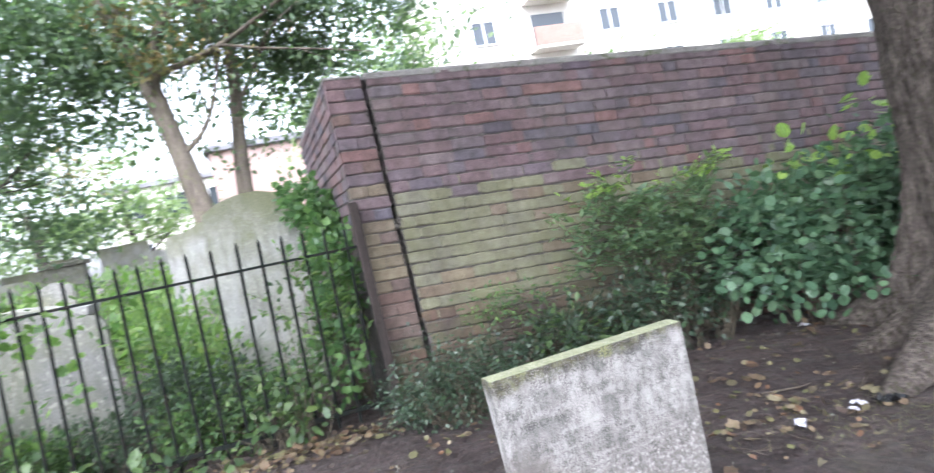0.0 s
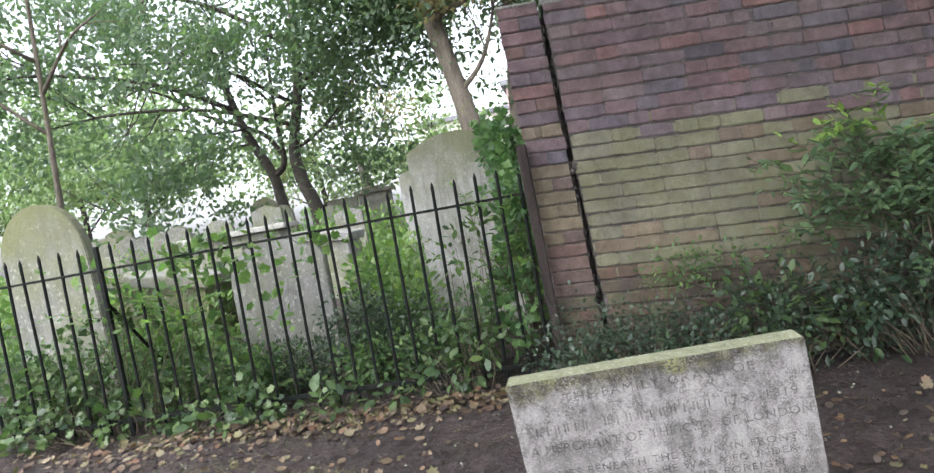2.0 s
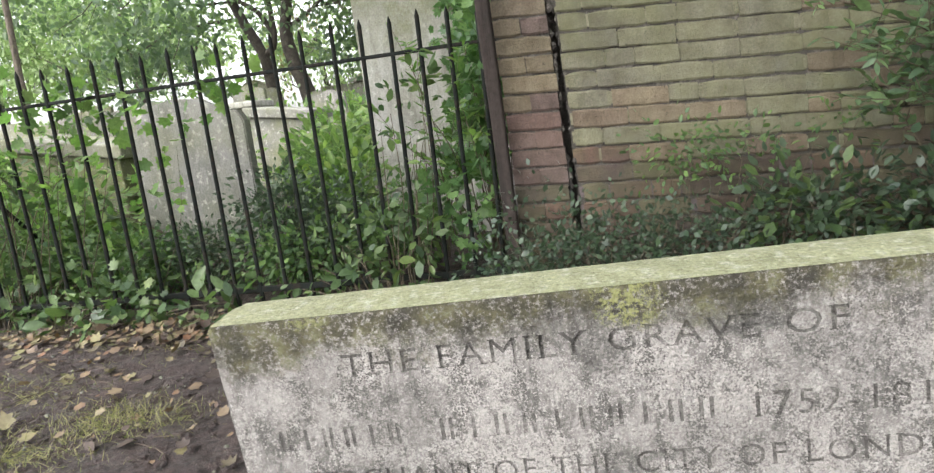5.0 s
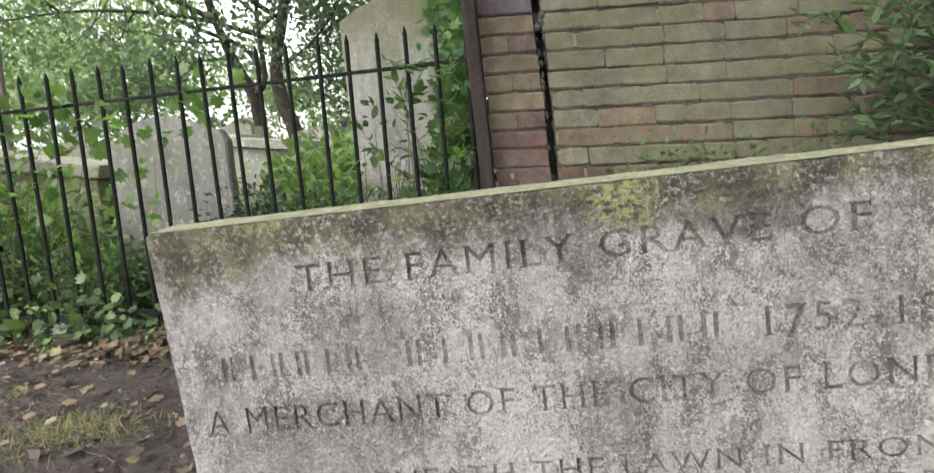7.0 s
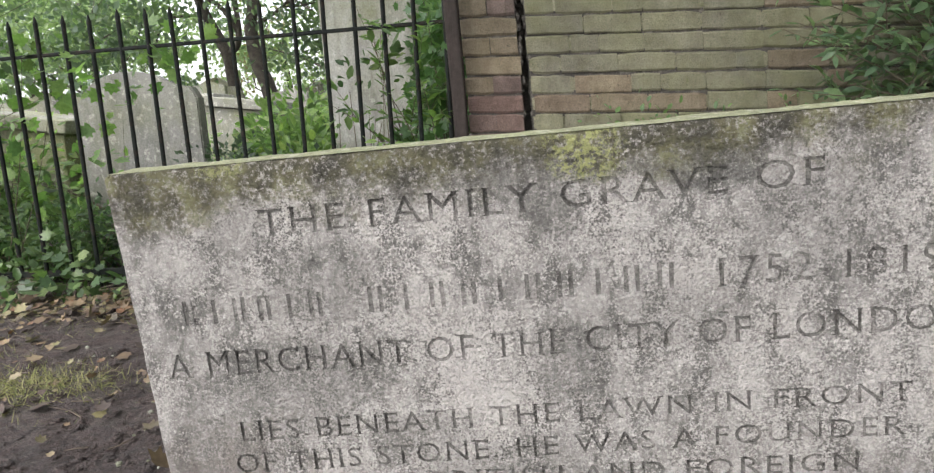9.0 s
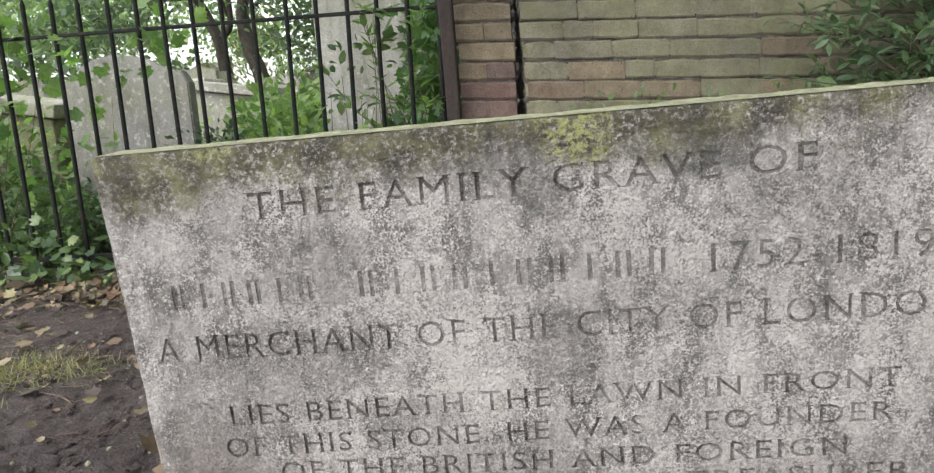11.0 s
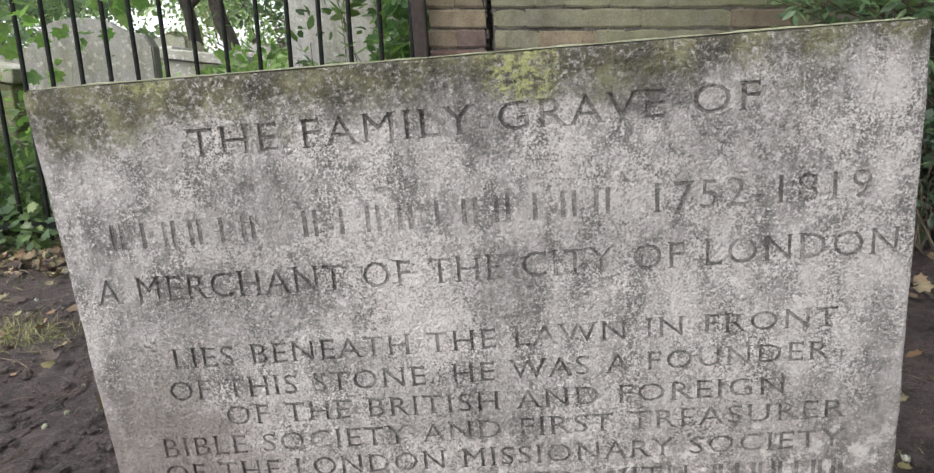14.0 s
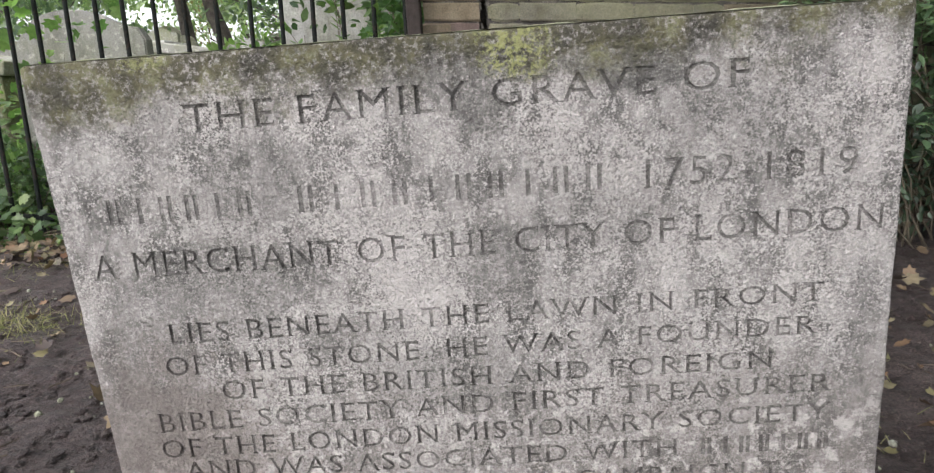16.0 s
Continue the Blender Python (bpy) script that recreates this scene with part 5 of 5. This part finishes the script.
sprays("elder_seedling", "young elder with paired light green leaves at the railing's end", "shrub", 8, ((0.5, 4.3, 0.12), (0.22, 0.1, 0.03)), ((0.38, 4.2, 0.95), (0.32, 0.12, 0.28)), 0.066, mat_leaf_vine, mat_leaf_vine, 7, 2, 0.004)
sprays("elder_seedling", "straggling young shrub growing through the railing", "shrub", 7, ((-2.1, 4.3, 0.12), (0.5, 0.1, 0.03)), ((-1.8, 4.15, 0.95), (0.7, 0.12, 0.25)), 0.062, mat_leaf_vine, mat_leaf_vine, 7, 2, 0.004)
bush("bramble", "straggling vine with lobed light green leaves along the railing", "plant",
     [((-1.5, 4.22, 1.0), (0.42, 0.06, 0.2), 66), ((-0.75, 4.22, 1.05), (0.5, 0.06, 0.07), 56), ((-0.86, 4.2, 0.88), (0.08, 0.05, 0.12), 14), ((-2.2, 4.24, 0.95), (0.4, 0.06, 0.22), 36), ((-1.3, 4.24, 0.55), (0.3, 0.08, 0.2), 40)],
     "lobed", 0.066, mat_leaf_vine, 3, 0.35, 0.002, clump=4, tight=0.07)
bush("box_shrub", "dark small-leaved shrub behind the railing", "shrub",
     [((-0.5, 4.55, 0.34), (0.32, 0.18, 0.3), 2600), ((-0.12, 4.5, 0.3), (0.24, 0.16, 0.24), 1200), ((-0.95, 4.5, 0.22), (0.3, 0.16, 0.16), 1300)], "small", 0.036, mat_leaf_dark, 60, 0.45, 0.004, clump=14, tight=0.05)
bush("bright_weeds", "bright green weeds among the graves", "undergrowth",
     [((-0.5, 5.3, 0.48), (0.3, 0.25, 0.33), 800), ((-0.55, 6.0, 0.6), (0.55, 0.5, 0.34), 1200), ((-2.0, 4.75, 0.4), (0.4, 0.25, 0.3), 1100), ((-2.0, 6.0, 0.5), (0.8, 0.5, 0.4), 1800), ((-0.25, 4.9, 0.35), (0.25, 0.2, 0.3), 700), ((-3.4, 5.6, 0.4), (0.7, 0.4, 0.4), 1300)],
     "oval", 0.07, mat_leaf_nettle, 120, 0.5, 0.003, clump=9, tight=0.06, kind="stuff")
bush("far_weeds", "tangled green undergrowth between far headstones", "undergrowth",
     [((-2.5, 8.9, 0.45), (2.2, 0.6, 0.28), 2600), ((-6.0, 7.5, 0.5), (2.2, 1.2, 0.45), 3400), ((-5.5, 13, 0.85), (3.5, 1.2, 0.35), 3000), ((-3.0, 15, 0.95), (2.5, 1.5, 0.4), 2600), ((-1.0, 9.5, 0.5), (0.6, 0.8, 0.35), 900), ((-9, 11, 0.8), (2.5, 1.5, 0.5), 2400)],
     "oval", 0.11, mat_leaf_nettle, 60, 0.5, 0.004, clump=10, tight=0.12, kind="stuff")
bush("railing_weeds", "low leafy weeds along the foot of the railing", "undergrowth",
     [((-1.9, 4.06, 0.1), (0.5, 0.1, 0.12), 150), ((-1.15, 4.02, 0.1), (0.3, 0.1, 0.11), 110), ((-2.7, 4.05, 0.2), (0.45, 0.13, 0.2), 260), ((-0.55, 4.06, 0.06), (0.3, 0.06, 0.06), 40), ((-1.6, 4.3, 0.22), (0.7, 0.12, 0.18), 260), ((-2.6, 4.32, 0.4), (0.5, 0.14, 0.32), 300), ((-1.9, 4.22, 0.85), (0.35, 0.08, 0.2), 110), ((-1.2, 4.2, 1.08), (0.3, 0.05, 0.08), 40)],
     "lobed", 0.055, mat_leaf_dock, 70, 0.6, 0.003, clump=6, tight=0.05, kind="stuff")
bush("fine_weeds", "fine tangled weeds behind the railing", "undergrowth",
     [((-1.4, 4.4, 0.22), (0.5, 0.2, 0.2), 2200), ((-2.3, 4.45, 0.3), (0.6, 0.22, 0.28), 3000), ((-3.2, 4.4, 0.35), (0.6, 0.2, 0.32), 2600), ((-0.3, 4.35, 0.2), (0.4, 0.14, 0.18), 1200), ((0.2, 4.4, 0.3), (0.3, 0.14, 0.25), 900)],
     "small", 0.042, mat_leaf_lime, 120, 0.45, 0.003, clump=9, tight=0.05, kind="stuff")
for x, y, n, s in ((-0.72, 3.93, 9, 0.13), (-0.25, 3.96, 8, 0.12), (-1.3, 3.9, 10, 0.13), (-0.5, 3.86, 7, 0.11)):
    bush("dock_plant", "low dock with broad green leaves by the railing", "plant", [((x, y, 0.07), (0.15, 0.07, 0.05), 2 * n)], "oval", s * 0.72, mat_leaf_dock, 5, 0.7, 0.003, clump=4, tight=0.045)

# ---- fallen leaves, grass, twigs, litter ----
pts = []
for cx, cy, sx, sy, n in ((-0.3, 3.84, 0.55, 0.14, 230), (-1.3, 3.82, 0.7, 0.13, 220), (0.35, 3.86, 0.35, 0.13, 110), (-1.2, 3.45, 0.6, 0.2, 45), (-0.2, 3.4, 0.5, 0.25, 26), (-2.3, 3.7, 0.5, 0.25, 50),
                          (1.2, 3.3, 0.5, 0.15, 40), (2.4, 3.2, 0.8, 0.25, 42), (2.35, 2.35, 0.45, 0.3, 80), (1.9, 2.6, 0.4, 0.3, 30), (3.6, 3.2, 0.6, 0.25, 40), (-0.6, 2.9, 0.4, 0.25, 14), (-0.1, 2.7, 0.5, 0.5, 14), (1.7, 2.0, 0.3, 0.3, 12), (0.3, 3.0, 0.4, 0.4, 10), (1.8, 2.9, 0.5, 0.3, 8)):
    for _ in range(int(n * 1.9)):
        pts.append((random.gauss(cx, sx * 0.7), min(random.gauss(cy, sy * 0.8), 4.1)))
pts = [p for p in pts if not (0.68 < p[0] < 1.45 and 1.74 < p[1] < 1.95)]
pos = [(x, y, lift(x, y) + random.uniform(0.008, 0.03)) for x, y in pts]
flat = [(random.gauss(0, 1), random.gauss(0, 1), random.uniform(-0.1, 0.7)) for _ in pts]
me = leaves("fallen_leaves", pos, [random.choice((0.02, 0.025, 0.03, 0.036, 0.045, 0.06)) * random.uniform(0.8, 1.2) for _ in pts], "dead", mat_leaf_fallen, 0.9, flat)
tagged(new("fallen_leaves", me), "scattered dry brown and yellow plane leaves on the earth", "leaves", "", "stuff")

blades, aim, size = [], [], []
for cx, cy, sx, sy, n in ((-0.42, 2.98, 0.13, 0.07, 1700), (-1.05, 2.8, 0.24, 0.1, 2300), (-1.15, 3.2, 0.25, 0.1, 900), (-0.55, 2.75, 0.14, 0.05, 600), (2.55, 1.85, 0.25, 0.15, 500), (2.3, 2.1, 0.2, 0.12, 200), (1.75, 2.35, 0.15, 0.1, 70), (-0.7, 3.6, 0.3, 0.1, 160), (1.62, 1.85, 0.06, 0.05, 60)):
    for _ in range(n):
        x, y = random.gauss(cx, sx), random.gauss(cy, sy)
        blades.append((x, y, lift(x, y) - 0.004))
        aim.append((random.gauss(0, 0.55), random.gauss(0, 0.55), random.uniform(0.1, 0.7)))
        size.append(random.uniform(0.02, 0.06))
tagged(new("grass_tufts", leaves("grass_tufts", blades, size, "blade", mat_grass, 0.2, aim)), "thin yellowing grass tufts on bare earth", "grass", "", "stuff")

pieces = []
for _ in range(420):
    x, y = random.uniform(-2.4, 4.2), random.uniform(1.9, 4.0)
    if 0.6 < x < 1.5 and y < 2.05:
        continue
    a, ln = random.uniform(0, 6.28), random.choice((0.03, 0.05, 0.08, 0.16))
    p = [(x + ln * t * math.cos(a + 0.3 * t), y + ln * t * math.sin(a + 0.3 * t), lift(x, y) + 0.009 + 0.004 * random.random()) for t in (0, 0.5, 1)]
    pieces.append(tube(p, [0.0022, 0.0018, 0.001], 4))
for _ in range(5):
    x, y, a, ln = random.gauss(2.55, 0.25), random.gauss(2.35, 0.2), random.gauss(0.2, 0.5), random.uniform(0.15, 0.42)
    p = [(x + ln * t * math.cos(a + 0.25 * t), y + ln * t * math.sin(a + 0.25 * t), lift(x, y) + 0.014 + 0.02 * t * random.random()) for t in (0, 0.35, 0.7, 1)]
    pieces.append(tube(p, [0.0055, 0.0048, 0.0038, 0.002], 6))
tagged(new("twigs", mesh_of("twigs", *joined(pieces), mat_twig)), "small dead twigs strewn over the earth", "twigs", "", "stuff")

pieces = []
for _ in range(800):
    x, y = random.uniform(-2.4, 4.0), random.uniform(1.9, 4.0)
    r = random.choice((0.002, 0.003, 0.004, 0.005, 0.008))
    bm = bmesh.new()
    bmesh.ops.create_icosphere(bm, subdivisions=1, radius=r)
    pieces.append(([v.co * random.uniform(0.7, 1.1) + Vector((x, y, lift(x, y) + r * 0.5)) for v in bm.verts], [tuple(v.index for v in f.verts) for f in bm.faces]))
    bm.free()
ball = bmesh.new()
bmesh.ops.create_icosphere(ball, subdivisions=1, radius=1)
ball_v, ball_f = [v.co.copy() for v in ball.verts], [tuple(v.index for v in f.verts) for f in ball.faces]
ball.free()
clods = []
for i in range(15000):
    x, y = (random.uniform(-2.6, 4.2), random.uniform(1.7, 4.1)) if i % 3 else (random.uniform(-0.9, 2.6), random.uniform(1.75, 3.2))
    if 0.6 < x < 1.5 and 1.6 < y < 2.0:
        continue
    r = random.choice((0.002, 0.003, 0.004, 0.005, 0.007, 0.011))
    sx, sy, sz, z = r * random.uniform(0.8, 1.6), r * random.uniform(0.8, 1.6), r * random.uniform(0.5, 0.9), lift(x, y) + r * 0.15
    wob = [random.uniform(0.7, 1.2) for _ in ball_v]
    clods.append(([(x + c.x * sx * q, y + c.y * sy * q, z + c.z * sz * q) for c, q in zip(ball_v, wob)], ball_f))
tagged(new("earth_clods", mesh_of("earth_clods", *joined(clods), mat_earth)), "crumbs and clods of damp dark earth", "earth", "", "stuff")
tagged(new("pebbles", mesh_of("pebbles", *joined(pieces), mat_hs[1])), "small pale stones trodden into the earth", "pebbles", "", "stuff")


def crumpled(place, size, material=None, label="crumpled white paper scrap lying on the earth"):
    bm = bmesh.new()
    bmesh.ops.create_grid(bm, x_segments=7, y_segments=6, size=size)
    for v in bm.verts:
        v.co.y *= 0.6
        v.co.z = 0.022 + 0.6 * size * noise.noise(v.co * (2.2 / size)) + 0.1 * size * noise.noise(v.co * (6 / size))
    r = bmesh.ops.solidify(bm, geom=bm.faces[:], thickness=0.0015)
    me = bpy.data.meshes.new("paper_scrap")
    bm.to_mesh(me)
    bm.free()
    me.materials.append(material or mat_paper)
    ob = new("paper_scrap", me)
    ob.matrix_basis = pose(place[0], place[1], lift(*place), 0, 0, random.uniform(0, 180))
    tagged(ob, label, "litter", "scraps of litter by the old tree")


for p, s in (((2.45, 2.2), 0.03), ((2.38, 2.16), 0.022), ((2.15, 2.22), 0.036), ((3.35, 3.42), 0.035)):
    crumpled(p, s)
# one dark crumpled sheet beside the pale scraps
crumpled((2.56, 2.14), 0.06, mat_dark_scrap, "crumpled black scrap lying on the earth")

# ---- buildings beyond ----


def house_window(parent, x, y, z, w, h):
    win = part("window", box(w, 0.06, h, (x, y, z), 0.01), mat_glass, parent, "dark window glass")
    for a, b, c, d in ((x - w / 2, z, 0.08, h), (x + w / 2, z, 0.08, h), (x, z, 0.06, h)):
        part("frame", box(c, 0.12, d, (a, y - 0.03, b)), mat_frame, win)
    for zz in (z - 0.05, z + h - 0.03):
        part("frame", box(w + 0.1, 0.12, 0.08, (x, y - 0.03, zz)), mat_frame, win)


def flats(place, w, d, storeys, label, wall_mat, cols, balcony=()):
    ob = thing("apartment_building", place, label, "building", "far buildings")
    h = storeys * 2.9
    part("wall", box(w, d, h, (0, d / 2, 0)), wall_mat, ob)
    part("roof", box(w + 0.5, d + 0.5, 0.35, (0, d / 2, h), 0.05), mat_slate, ob)
    for s in range(storeys):
        for c in range(cols):
            x = -w / 2 + (c + 0.5) * w / cols
            if (c, s) in balcony:
                continue
            house_window(ob, x, -0.02, s * 2.9 + 0.95, 1.5, 1.35)
    for c, s in balcony:
        x = -w / 2 + (c + 0.5) * w / cols
        part("window", box(2.2, 0.06, 2.1, (x, -0.02, s * 2.9 + 0.3)), mat_glass, ob)
        bal = part("balcony", box(3.2, 1.3, 0.18, (x, -0.7, s * 2.9 + 0.05), 0.02), mat_render, ob)
        part("parapet", box(3.2, 0.09, 1.1, (x, -1.3, s * 2.9 + 0.23), 0.01), mat_balcony, bal, "pinkish balcony panel")
    return ob


flats((30.0, 37.0, 0.9), 34, 10, 5, "pale cream apartment block with balconies beyond the wall", mat_render, 8, ((1, 2), (1, 3), (1, 4), (4, 4)))
flats((1.6, 36.0, 0.9), 5.6, 8, 2, "pale brick house end behind the trees", mat_farbrick, 0)
flats((-4.0, 46.0, 0.9), 8.0, 8, 2, "white rendered building far beyond the graves", mat_render, 3)
